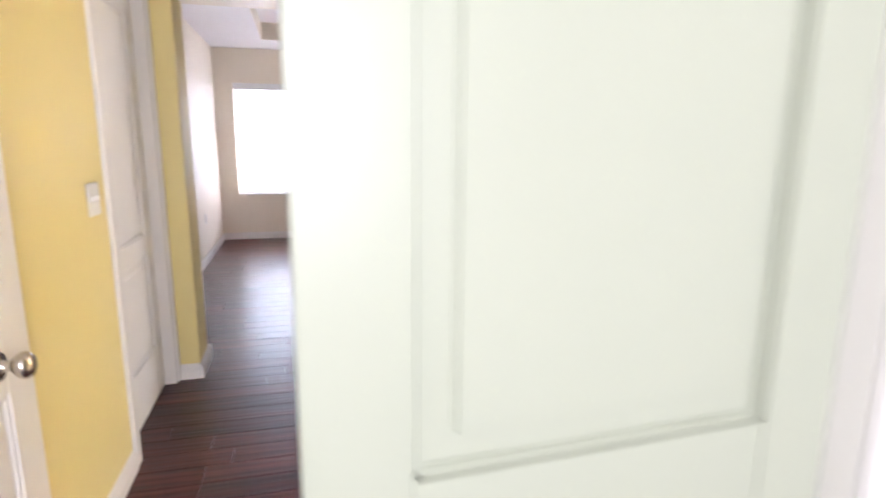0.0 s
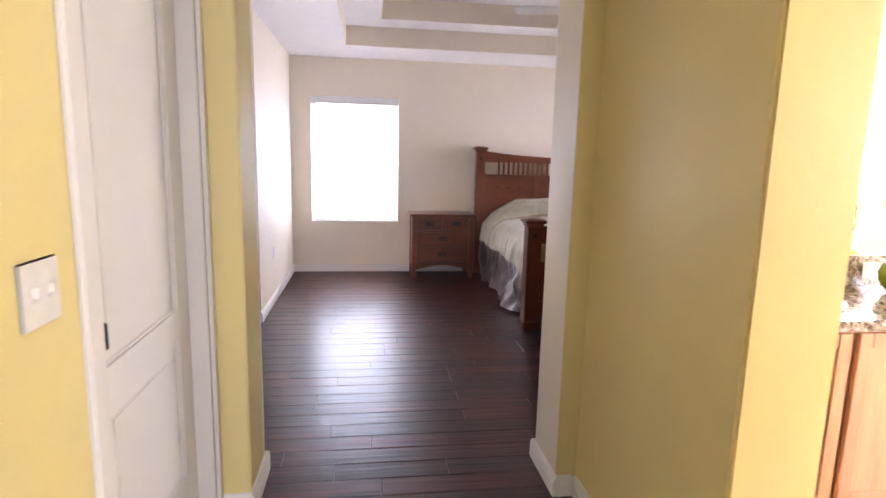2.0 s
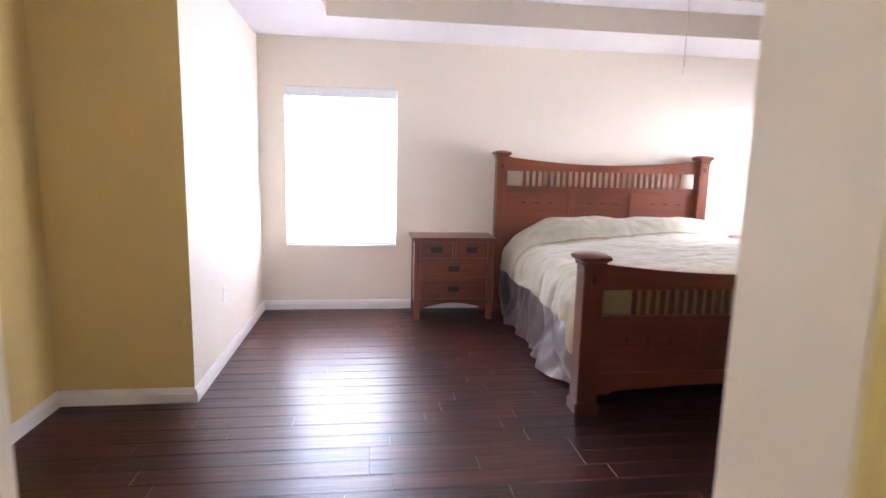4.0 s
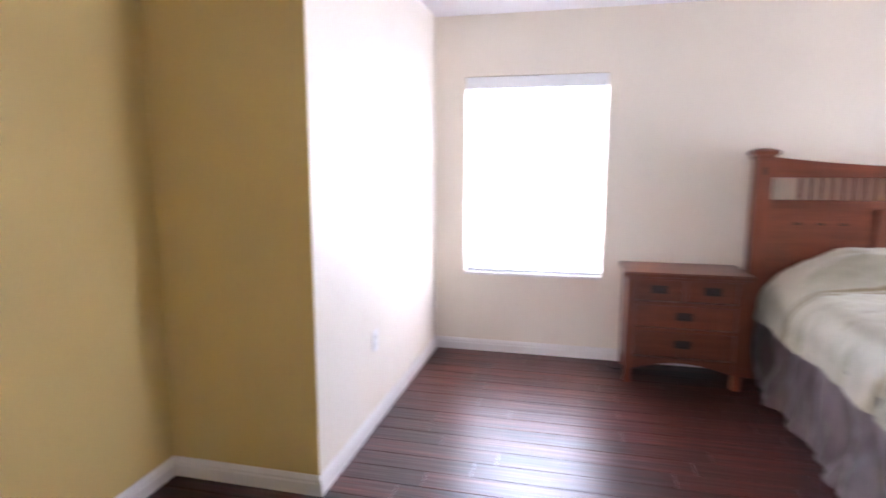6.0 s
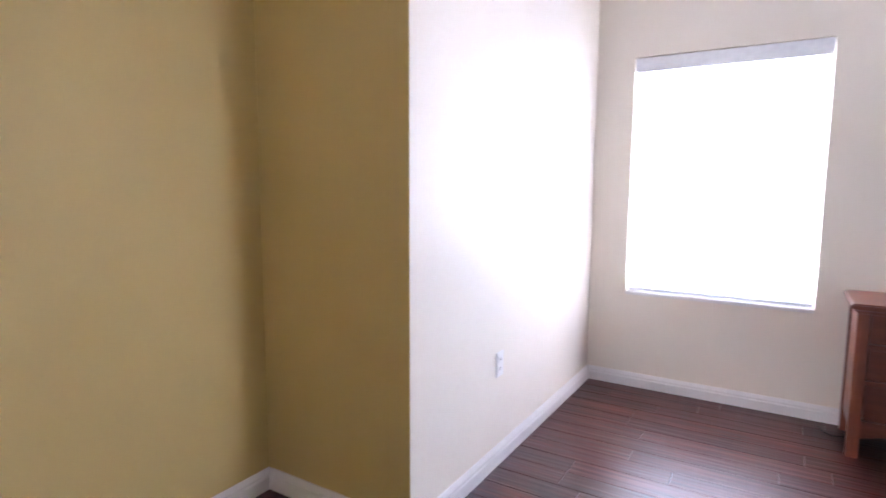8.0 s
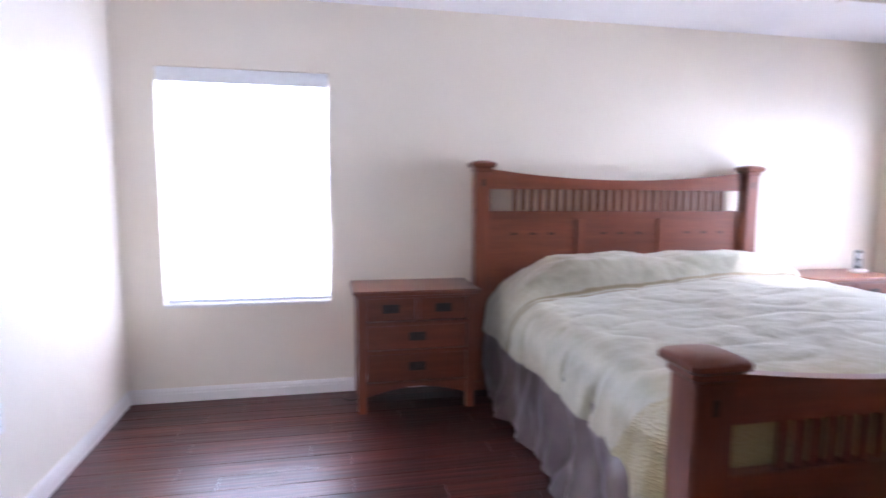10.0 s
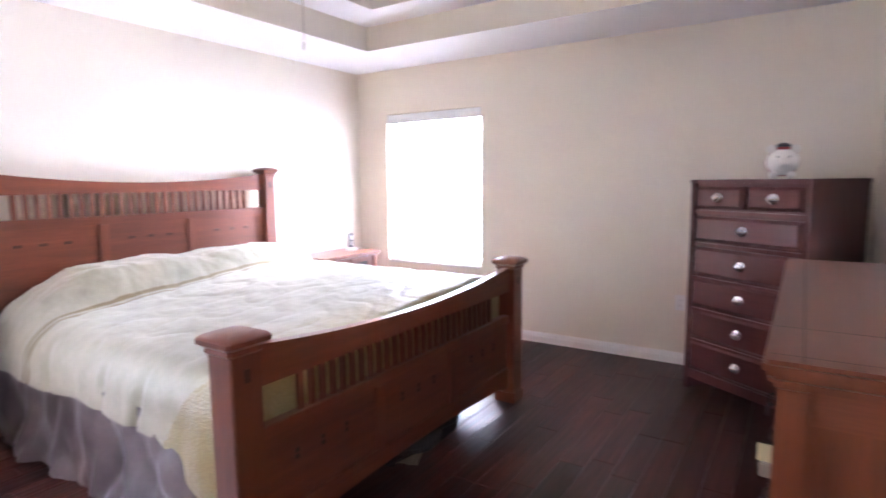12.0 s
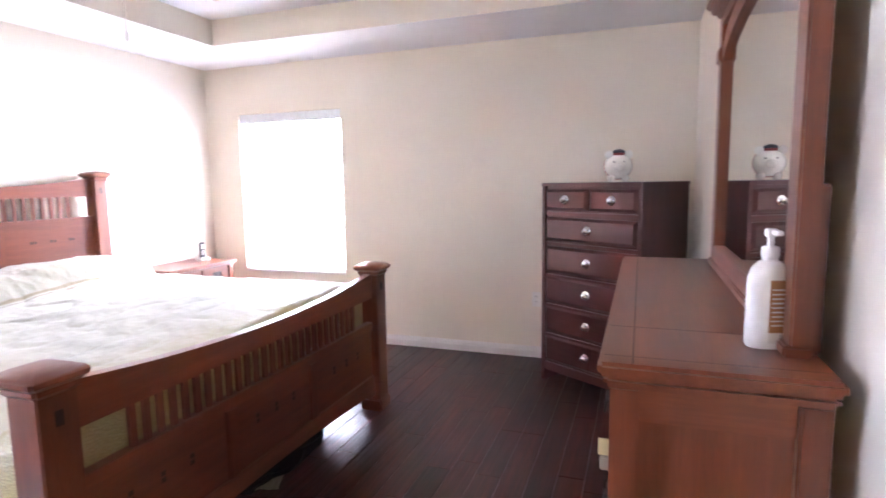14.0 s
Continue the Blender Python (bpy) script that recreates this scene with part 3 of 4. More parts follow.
box(bm, 1.706, 1.79, -7.29, -7.2755, 0, 2.13, bevel=0.005)
box(bm, 0.23, 0.322, -7.29, -7.2755, 0, 2.13, bevel=0.005)
structure("trim_double_door", bm, M_TRIM, "white painted jamb of the double door", "trim")

# Closet door in the hall
panel_door("door_3", "white two-panel door, shut, in the hall wall", pose(0.214, -4.625, 0.008, 0, 0, -90), 0.755, 2.02, 0.035, M_DOOR, [(0.26, 0.755), (0.85, 1.90)], None)
handle = thing("door_catch", "small dark oval catch on the white hall door", "door catch", pose(0.2495, -5.325, 0.963))
part("plate", lathe(bmesh.new(), [(0.026, 0.0), (0.026, 0.002), (0.022, 0.004)], (0, 0, 0), "x", 20), M_PULL, handle)
part("thumb_turn", a_box(0.026, 0.044, -0.009, 0.009, -0.036, 0.036, bevel=0.007, seg=3), M_PULL, handle)
part("stem", a_box(0.0035, 0.030, -0.005, 0.005, -0.008, 0.008, bevel=0.002), M_PULL, handle)
bm = bmesh.new()
box(bm, 0.175, 0.308, -4.626, -4.597, 0.001, 2.04, bevel=0.003)
box(bm, 0.175, 0.308, -5.403, -5.382, 0.001, 2.04, bevel=0.003)
box(bm, 0.175, 0.308, -5.40, -4.60, 2.022, 2.045)
structure("trim_hall_door_jamb", bm, M_TRIM, "white painted door jamb", "trim")
bm = bmesh.new()
box(bm, HX0, HX0 + 0.016, -5.462, -5.395, 0.001, 2.105, bevel=0.005)
box(bm, HX0, HX0 + 0.016, -5.394, -4.566, 2.037, 2.105, bevel=0.005)
box(bm, HX0 + 0.0005, HX0 + 0.016, -4.606, -4.564, 0.001, 2.036, bevel=0.005)
structure("trim_hall_door_casing", bm, M_TRIM, "white painted door casing", "trim")


# Bedroom furniture
def bail_pull(x, y, z, parent, w=0.10, h=0.052, face=-1):
    """A dark rectangular plate with a hanging bail; face is the way it looks along y."""
    p = part("drawer_pull", a_box(x - w / 2, x + w / 2, min(y, y + face * 0.005), max(y, y + face * 0.005), z - h / 2, z + h / 2, bevel=0.0018), M_PULL, parent, "dark bronze drawer pull")
    pts = [(x - w * 0.34, y + face * 0.006, z + h * 0.2), (x - w * 0.34, y + face * 0.018, z + h * 0.1), (x - w * 0.30, y + face * 0.02, z - h * 0.28), (x + w * 0.30, y + face * 0.02, z - h * 0.28), (x + w * 0.34, y + face * 0.018, z + h * 0.1), (x + w * 0.34, y + face * 0.006, z + h * 0.2)]
    part("bail", tube(bmesh.new(), pts, 0.0035, 8), M_PULL, p)


def nightstand():
    w, d, h = 0.755, 0.415, 0.735
    ob = thing("nightstand", "brown oak nightstand with four drawers and dark pulls", "nightstand", None, "nightstands")
    part("top", a_box(0, w, -0.008, d, h - 0.026, h, bevel=0.007), M_OAKX, ob)
    part("top_moulding", a_box(0.016, w - 0.016, 0.008, d - 0.004, h - 0.044, h - 0.0255, bevel=0.006), M_OAKX, ob)
    for x in (0.028, w - 0.028 - 0.05):
        for y in (0.02, d - 0.06):
            bm = bmesh.new()
            box(bm, x, x + 0.05, y, y + 0.05, 0, h - 0.044, bevel=0.003)
            part("leg", bm, M_OAKZ, ob)
    for x in (0.036, w - 0.036 - 0.018):
        part("side_panel", a_box(x, x + 0.018, 0.065, d - 0.055, 0.12, h - 0.044), M_OAKZ, ob)
    part("back_panel", a_box(0.07, w - 0.07, d - 0.02, d - 0.008, 0.12, h - 0.044), M_OAKX, ob)
    x0, x1 = 0.078, w - 0.078
    for z0, z1 in ((0.527, 0.549), (0.357, 0.377), (0.168, 0.184)):
        part("rail", a_box(x0 - 0.002, x1 + 0.002, 0.022, 0.06, z0, z1, bevel=0.002), M_OAKX, ob)
    part("divider", a_box(w / 2 - 0.012, w / 2 + 0.012, 0.026, 0.06, 0.549, h - 0.044), M_OAKZ, ob)
    for a, b, z0, z1 in ((x0, w / 2 - 0.012, 0.549, 0.691), (w / 2 + 0.012, x1, 0.549, 0.691), (x0, x1, 0.377, 0.527), (x0, x1, 0.184, 0.357)):
        dr = part("drawer", a_box(a + 0.003, b - 0.003, 0.030, 0.05, z0 + 0.003, z1 - 0.003, bevel=0.004), M_OAKX, ob)
        bail_pull((a + b) / 2, 0.030, (z0 + z1) / 2 + 0.004, dr)
    pts = [(x0 - 0.001, 0.168), (x0 - 0.001, 0.095)] + [(x0 + 0.03 + (x1 - x0 - 0.06) * i / 14, 0.105 + 0.045 * math.sin(math.pi * i / 14)) for i in range(15)] + [(x1 + 0.001, 0.095), (x1 + 0.001, 0.168)]
    part("apron", slab(bmesh.new(), pts, 0.030, 0.048), M_OAKX, ob, "arched lower apron")
    return ob


ns = nightstand()
ns.matrix_basis = pose(1.333, -0.437, 0)
ns2 = copy_thing(ns, pose(4.425, -0.455, 0))

BX, BY, BW, BL = 2.175, -2.315, 1.985, 2.215
bed = thing("bed", "large brown oak bed with slatted headboard and low footboard", "bed", pose(BX, BY, 0))


def bed_post(name, x, y, s, high, cap, big):
    bm = a_box(x - s / 2, x + s / 2, y - s / 2, y + s / 2, 0.0, high - 0.05, bevel=0.004)
    p = part(name, bm, M_OAKZ, bed)
    b = bmesh.new()
    box(b, x - s / 2 - 0.012, x + s / 2 + 0.012, y - s / 2 - 0.012, y + s / 2 + 0.012, 0.0, big, bevel=0.008)
    part("plinth", b, M_OAKX, p)
    c = bmesh.new()
    zs = ((s / 2 + 0.002, high - 0.075), (s / 2 + 0.010, high - 0.066), (cap / 2 - 0.018, high - 0.052), (cap / 2, high - 0.038), (cap / 2 + 0.001, high - 0.022), (cap / 2 - 0.008, high - 0.012), (cap / 2 - 0.030, high - 0.003), (cap / 2 - 0.050, high))
    rings = [[c.verts.new((x + sx * r, y + sy * r, z)) for sx, sy in ((-1, -1), (1, -1), (1, 1), (-1, 1))] for r, z in zs]
    for r1, r2 in zip(rings, rings[1:]):
        for i in range(4):
            c.faces.new((r1[i], r1[(i + 1) % 4], r2[(i + 1) % 4], r2[i]))
    c.faces.new(rings[-1])
    c.faces.new(rings[0][::-1])
    bmesh.ops.bevel(c, geom=[e for e in c.edges if abs(e.verts[0].co.z - e.verts[1].co.z) > 0.002], offset=0.008, segments=2, affect="EDGES")
    part("cap", c, M_OAKX, p, "flared square cap")
    part("inlay", a_box(x - 0.012, x + 0.012, y - s / 2 - 0.0015, y - s / 2 + 0.004, high - 0.165, high - 0.12), M_INLAY, p)
    return p


for x in (0.0, BW):
    bed_post("headboard_post", x, BL, 0.098, 1.505, 0.150, 0.07)
    bed_post("footboard_post", x, 0.0, 0.115, 0.912, 0.170, 0.075)


def curved_rail(name, x0, x1, y0, y1, z0, ends, mid, parent):
    n = 28
    top = [(x0 + (x1 - x0) * i / n, mid + (ends - mid) * (2 * i / n - 1) ** 2) for i in range(n + 1)]
    bm = slab(bmesh.new(), [(x0, z0), *top, (x1, z0)], y0, y1)
    return part(name, bm, M_OAKX, parent)


# Headboard
HX, HY = 0.047, BL
curved_rail("headboard_top_rail", HX, BW - HX, HY - 0.02, HY + 0.02, 1.322, 1.452, 1.388, bed)
part("headboard_middle_rail", a_box(HX, BW - HX, HY - 0.02, HY + 0.02, 1.128, 1.182, bevel=0.003), M_OAKX, bed)
for i in range(27):
    x = 0.225 + (BW - 0.45) * i / 26
    part("headboard_slat", a_box(x - 0.012, x + 0.012, HY - 0.007, HY + 0.007, 1.18, 1.324), M_OAKZ, bed)
for x in (0.69, BW - 0.69):
    part("headboard_stile", a_box(x - 0.03, x + 0.03, HY - 0.018, HY + 0.018, 0.5, 1.128, bevel=0.003), M_OAKZ, bed)
for a, b in ((HX, 0.66), (0.72, BW - 0.72), (BW - 0.66, BW - HX)):
    pn = part("headboard_panel", a_box(a, b, HY - 0.006, HY + 0.010, 0.5, 1.128), M_OAKX, bed)
    for k in (-1, 0, 1):
        xm = (a + b) / 2 + 0.13 * k
        for dx in (-0.012, 0.012):
            part("inlay", a_box(xm + dx - 0.009, xm + dx + 0.009, HY - 0.0075, HY - 0.004, 1.022, 1.040), M_INLAY, pn)
part("headboard_bottom_rail", a_box(HX, BW - HX, HY - 0.02, HY + 0.02, 0.38, 0.50), M_OAKX, bed)
# Footboard
curved_rail("footboard_top_rail", 0.056, BW - 0.056, -0.022, 0.022, 0.702, 0.850, 0.788, bed)
part("footboard_middle_rail", a_box(0.056, BW - 0.056, -0.022, 0.022, 0.508, 0.556, bevel=0.003), M_OAKX, bed)
for i in range(27):
    x = 0.265 + (BW - 0.53) * i / 26
    part("footboard_slat", a_box(x - 0.012, x + 0.012, -0.008, 0.008, 0.554, 0.704), M_OAKZ, bed)
for x in (0.70, BW - 0.70):
    part("footboard_stile", a_box(x - 0.03, x + 0.03, -0.02, 0.02, 0.22, 0.508, bevel=0.003), M_OAKZ, bed)
for a, b in ((0.056, 0.67), (0.73, BW - 0.73), (BW - 0.67, BW - 0.056)):
    pn = part("footboard_panel", a_box(a, b, -0.008, 0.010, 0.22, 0.508), M_OAKX, bed)
    for k in (-1, 0, 1):
        xm = (a + b) / 2 + 0.13 * k
        for dz in (-0.012, 0.012):
            part("inlay", a_box(xm - 0.010, xm + 0.010, -0.0095, -0.006, 0.40 + dz - 0.009, 0.40 + dz + 0.009), M_INLAY, pn)
pts = [(0.056, 0.225), (0.056, 0.10), (0.14, 0.10)] + [(0.17 + (BW - 0.34) * i / 20, 0.12 + 0.03 * math.sin(math.pi * i / 20)) for i in range(21)] + [(BW - 0.14, 0.10), (BW - 0.056, 0.10), (BW - 0.056, 0.225)]
part("footboard_bottom_rail", slab(bmesh.new(), pts, -0.022, 0.022), M_OAKX, bed)
for x in (0.05, BW - 0.085):
    part("side_rail", a_box(x, x + 0.035, 0.05, BL - 0.04, 0.22, 0.38, bevel=0.003), M_OAKY, bed)
for i in range(5):
    y = 0.3 + i * 0.4
    part("bed_slat", a_box(0.045, BW - 0.045, y, y + 0.09, 0.24, 0.26), M_OAKX, bed)
part("centre_leg", a_box(BW / 2 - 0.03, BW / 2 + 0.03, 1.1, 1.16, 0, 0.24), M_OAKZ, bed)

solo("box_spring", a_box(0.09, BW - 0.09, 0.06, BL - 0.05, 0.262, 0.44, bevel=0.03, seg=3), M_MATT, "white box spring under the mattress", "box spring", pose(BX, BY, 0))
solo("mattress", a_box(0.09, BW - 0.09, 0.085, BL - 0.05, 0.442, 0.655, bevel=0.06, seg=4), M_MATT, "white mattress hidden by the comforter", "mattress", pose(BX, BY, 0))


# Comforter: one draped sheet, its gold quilted foot end a part of its own
def comforter_point(a, b):
    """a runs across the bed, b from the foot up to the head; both in metres along the cloth."""
    half, rad = BW / 2 - 0.04 - (0.035 if a < 0 else -0.01), 0.15
    over = abs(a) - (half - 0.09)
    side = 1 if a > 0 else -1
    y = b
    hump = max(0.0, min(1.0, (b - 1.60) / 0.22)) * max(0.0, min(1.0, (a + half) / 0.42)) ** 0.6
    hump = hump * hump * (3 - 2 * hump)
    tail = max(0.0, min(1.0, (2.17 - b) / 0.12)) ** 0.5
    dip = 0.02 * math.exp(-((a - 0.12) / 0.12) ** 2)
    rise = max(0.0, min(1.0, (a + 0.7) / 1.3))
    rise = 0.085 * rise * rise * (3 - 2 * rise)
    ztop = 0.735 + rise + (0.175 - 0.8 * rise - dip) * hump * (0.55 + 0.45 * tail)
    ztop -= (0.05 if a < 0 else 0.035) * (abs(a) / half) ** 4
    foot = 0.10 - b
    drop_f = 0.0
    if foot > 0:
        ang = min(foot / 0.07, math.pi / 2)
        y = 0.10 - 0.055 * math.sin(ang)
        drop_f = 0.055 * (1 - math.cos(ang)) + max(0.0, foot - 0.07 * math.pi / 2)
    drop_s, x = 0.0, a
    if over > 0:
        ang = min(over / rad, math.pi / 2)
        rest = max(0.0, over - rad * math.pi / 2)
        x = side * (half - 0.09 + rad * math.sin(ang) + 0.02 * math.sin(min(rest / 0.24, 1.0) * math.pi))
        drop_s = rad * (1 - math.cos(ang)) + rest
        pinch = max(0.0, min(1.0, (0.22 - y) / 0.14))
        x -= side * 0.02 * pinch * min(1.0, drop_s / 0.1)
    z = ztop - max(drop_f, drop_s)
    amp = 0.5 + 0.9 * hump
    p = Vector((x * 2.3, y * 2.3, z * 3.0))
    wr = 0.012 * noise.noise(p * 1.1) * amp + 0.006 * noise.noise(p * 2.7 + Vector((3, 1, 4))) + 0.0035 * noise.noise(Vector((x * 9, y * 14, z * 8)))
    crease = 0.007 * (1 - abs(noise.noise(Vector((x * 3.1 + y * 1.4, y * 4.6 - x * 0.8, 2.0))) * 2)) ** 3
    ridge = sum(k * (1 - abs(2 * noise.noise(Vector((x * fx + y * 2, y * fy - x * 1.5, z * 5 + s))))) ** 4 for k, fx, fy, s in ((0.006, 5, 9, 1.0), (0.004, 13, 8, 5.0), (0.0025, 19, 24, 9.0)))
    wr += ridge * (0.32 + 0.8 * hump)
    turn = max(0.0, min(1.0, over / 0.236))
    turn = turn * turn * (3 - 2 * turn)
    fold = noise.noise(Vector((y * 5.5, side * 2.0, z * 0.9)))
    # sagging creases where the cloth hangs over the near side
    for y0, lean, deep in ((0.62, 0.28, 0.024), (0.92, 0.20, 0.014), (1.45, -0.18, 0.016)):
        if a < 0:
            x += turn * deep * math.exp(-((y - y0 - lean * drop_s) / 0.022) ** 2) * min(1.0, drop_s / 0.12)
    x += turn * side * (0.030 * fold * min(1.0, drop_s / 0.25) + wr)
    z += turn * 0.015 * noise.noise(Vector((y * 3, 7, 1))) + (1 - turn) * (wr - max(0.0, crease))
    return (x + BW / 2, y, z)


NA, NB = 250, 220
span = BW / 2 - 0.13 + 0.236 + 0.078


def across(i, b):
    """Where column i lies across the cloth: its hem is shorter along the side than at the foot corner."""
    short = max(0.0, min(1.0, (b - 0.22) / 0.30))
    low = -span + 0.06 * short * short * (3 - 2 * short) - 0.05 * (1 - short) + 0.012 * noise.noise(Vector((b * 4, 2.0, 0)))
    return low + (span - low) * i / NA


grid = [[comforter_point(across(i, -0.22 + 2.385 * j / NB), -0.22 + 2.385 * j / NB) for i in range(NA + 1)] for j in range(NB + 1)]


def in_gold(i, j):
    b = -0.22 + 2.385 * (j + 0.5) / NB
    a = across(i + 0.5, b)
    down = abs(a) - (BW / 2 - 0.06)
    return b < 0.02 or (down > -0.22 and b < 0.10 + 0.9 * (down + 0.22) + 0.02 * noise.noise(Vector((a * 3, b * 3, 0))))


def cloth_normal(i, j):
    """The upward or outward direction of the cloth at one node."""
    du = Vector(grid[j][min(i + 1, NA)]) - Vector(grid[j][max(i - 1, 0)])
    dv = Vector(grid[min(j + 1, NB)][i]) - Vector(grid[max(j - 1, 0)][i])
    return du.cross(dv).normalized()


def cloth(pick, thick=0.012):
    """The chosen cells of the sheet, with an underside and closed edges."""
    bm, upper, lower = bmesh.new(), {}, {}
    cells = {(i, j) for j in range(NB) for i in range(NA) if pick(i, j)}
    for i, j in sorted(cells):
        for q in ((i, j), (i + 1, j), (i + 1, j + 1), (i, j + 1)):
            if q not in upper:
                p = Vector(grid[q[1]][q[0]])
                upper[q] = bm.verts.new(p)
                lower[q] = bm.verts.new(p - cloth_normal(*q) * thick)
    for i, j in sorted(cells):
        ring = ((i, j), (i + 1, j), (i + 1, j + 1), (i, j + 1))
        bm.faces.new([upper[q] for q in ring])
        bm.faces.new([lower[q] for q in ring[::-1]])
        for k, side in enumerate(((i, j - 1), (i + 1, j), (i, j + 1), (i - 1, j))):
            if side not in cells:
                p, q = ring[k], ring[(k + 1) % 4]
                bm.faces.new((upper[p], lower[p], lower[q], upper[q]))
    return bm


comforter = solo("comforter", cloth(lambda i, j: not in_gold(i, j)), M_COMF, "rumpled pale sage comforter with gold stripes, spread over the bed", "comforter", pose(BX, BY, 0), angle=80)
part("quilted_end", cloth(in_gold), M_QUILT, comforter, "gold quilted end of the comforter", 80)


# Bed skirt: gathered satin hanging to the floor
def skirt_strip(side, b0, b1, low):
    bm = bmesh.new()
    n, k = int((b1 - b0) * 90), 14
    base = 0.036 if side < 0 else BW - 0.01
    rows = []
    for i in range(n + 1):
        y = b0 + (b1 - b0) * i / n
        col = []
        for j in range(k + 1):
            f = j / k
            fold = 1.3 * noise.noise(Vector((y * 4.2 + 0.9 * f, 1.0, f * 1.3))) + 0.30 * math.sin(y * 13 + 6.0 * noise.noise(Vector((y * 1.6, 5, 0)))) + 0.7 * abs(noise.noise(Vector((y * 6.5 - 1.2 * f, 3.0, f * 1.2)))) + 0.06 * noise.noise(Vector((y * 24, 6.0, f * 5)))
            x = base + side * (0.004 + 0.022 * f ** 1.3 + (0.006 + 0.080 * f) * fold)
            z = 0.50 - (0.50 - low) * f + 0.012 * noise.noise(Vector((y * 4, 0, 9))) * f
            col.append(bm.verts.new((x, y, max(z, 0.006))))
        rows.append(col)
    for r1, r2 in zip(rows, rows[1:]):
        for j in range(k):
            bm.faces.new((r1[j], r1[j + 1], r2[j + 1], r2[j]))
    bmesh.ops.recalc_face_normals(bm, faces=bm.faces[:])
    bmesh.ops.solidify(bm, geom=bm.faces[:], thickness=0.003)
    return bm


skirt = thing("bed_skirt", "gathered taupe satin bed skirt hanging to the floor", "bed skirt", pose(BX, BY, 0))
part("side_drop", skirt_strip(-1, 0.09, BL - 0.09, 0.02), M_SKIRT, skirt, angle=80)
part("side_drop", skirt_strip(1, 0.75, BL - 0.09, 0.10), M_SKIRT, skirt, angle=80)

# Clutter under the bed
bag = bmesh.new()
bmesh.ops.create_icosphere(bag, subdivisions=4, radius=1)
for v in bag.verts:
    r = 1 + 0.25 * noise.noise(v.co * 2.1) + 0.1 * noise.noise(v.co * 6)
    v.co = Vector((v.co.x * 0.34 * r, v.co.y * 0.14 * r, max(0.0, v.co.z * 0.085 * r + 0.045)))
solo("cloth_bag", bag, M_CLOTH, "dark crumpled cloth bag lying under the bed", "bag", pose(BX + 1.22, BY + 0.17, 0.001))
pap = bmesh.new()
bmesh.ops.create_grid(pap, x_segments=14, y_segments=10, size=0.5)
for v in pap.verts:
    v.co = Vector((v.co.x * 0.22, v.co.y * 0.13, 0.012 + 0.02 * abs(noise.noise(Vector((v.co.x * 5, v.co.y * 5, 3))))))
bmesh.ops.solidify(pap, geom=pap.faces[:], thickness=0.002)
solo("crumpled_paper", pap, M_PAPER, "creased pale paper lying on the floor under the bed", "paper", pose(BX + 1.05, BY + 0.10, 0.001, 0, 0, 25), angle=20)

# Cable by the nightstand
solo("cable", tube(bmesh.new(), [(1.27, -0.10, 0.006), (1.29, -0.17, 0.006), (1.33, -0.2, 0.006), (1.40, -0.17, 0.006), (1.5, -0.12, 0.006)], 0.0045, 8), M_BLACK, "black cable on the floor beside the nightstand", "cable")

# Dresser with mirror
DW, DD, DH = 1.46, 0.385, 1.062
dresser = thing("dresser", "brown oak dresser with inlaid top and panelled ends", "dresser", pose(2.168, -3.772, 0))
part("top", a_box(-0.0, DW, -DD, 0.0, DH - 0.028, DH, bevel=0.008), M_OAKX, dresser, "polished top with inlaid lines")
part("top_moulding", a_box(0.010, DW - 0.010, -DD + 0.006, -0.010, DH - 0.05, DH - 0.0275, bevel=0.008), M_OAKX, dresser)
for a in ((0.0 + 0.05, 0.053, -DD + 0.01, -0.01), (0.27, 0.273, -DD + 0.01, -0.01), (0.01, DW - 0.01, -0.062, -0.059)):
    part("inlay_line", a_box(*a, DH - 0.0008, DH + 0.0003), M_INLAY, dresser)
for x in (0.022, DW - 0.022 - 0.05):
    for y in (-0.022 - 0.05, -DD + 0.012):
        part("corner_post", a_box(x, x + 0.05, y, y + 0.05, 0, DH - 0.05, bevel=0.004), M_OAKZ, dresser)
for x, s in ((0.030, 1), (DW - 0.030, -1)):
    xa, xb = sorted((x, x + s * 0.022))
    for z0, z1 in ((DH - 0.115, DH - 0.05), (0.12, 0.20)):
        part("end_rail", a_box(xa, xb, -DD + 0.062, -0.072, z0, z1, bevel=0.003), M_OAKY, dresser)
    part("end_panel", a_box(*sorted((x + s * 0.012, x + s * 0.020)), -DD + 0.06, -0.07, 0.16, DH - 0.08), M_OAKZ, dresser)
part("back_panel", a_box(0.07, DW - 0.07, -DD + 0.012, -DD + 0.022, 0.12, DH - 0.05), M_OAKX, dresser)
part("bottom_rail", a_box(0.072, DW - 0.072, -0.062, -0.03, 0.10, 0.17, bevel=0.003), M_OAKX, dresser)
for i in range(4):
    z0 = 0.175 + i * 0.21
    for a, b in ((0.075, DW / 2 - 0.012), (DW / 2 + 0.012, DW - 0.075)):
        dr = part("drawer", a_box(a, b, -0.05, -0.026, z0, z0 + 0.198, bevel=0.004), M_OAKX, dresser)
        for x in ((a + b) / 2 - 0.19, (a + b) / 2 + 0.19):
            bail_pull(x, -0.026, z0 + 0.11, dr, face=1)
part("centre_stile", a_box(DW / 2 - 0.012, DW / 2 + 0.012, -0.06, -0.03, 0.17, DH - 0.05), M_OAKZ, dresser)
card = thing("card_tag", "pale yellow card tag caught in a dresser drawer", "tag", pose(2.385, -3.795, 0.77))
part("card", a_box(-0.002, 0.002, 0.0, 0.032, 0.012, 0.05, bevel=0.0006), M_CARD, card)
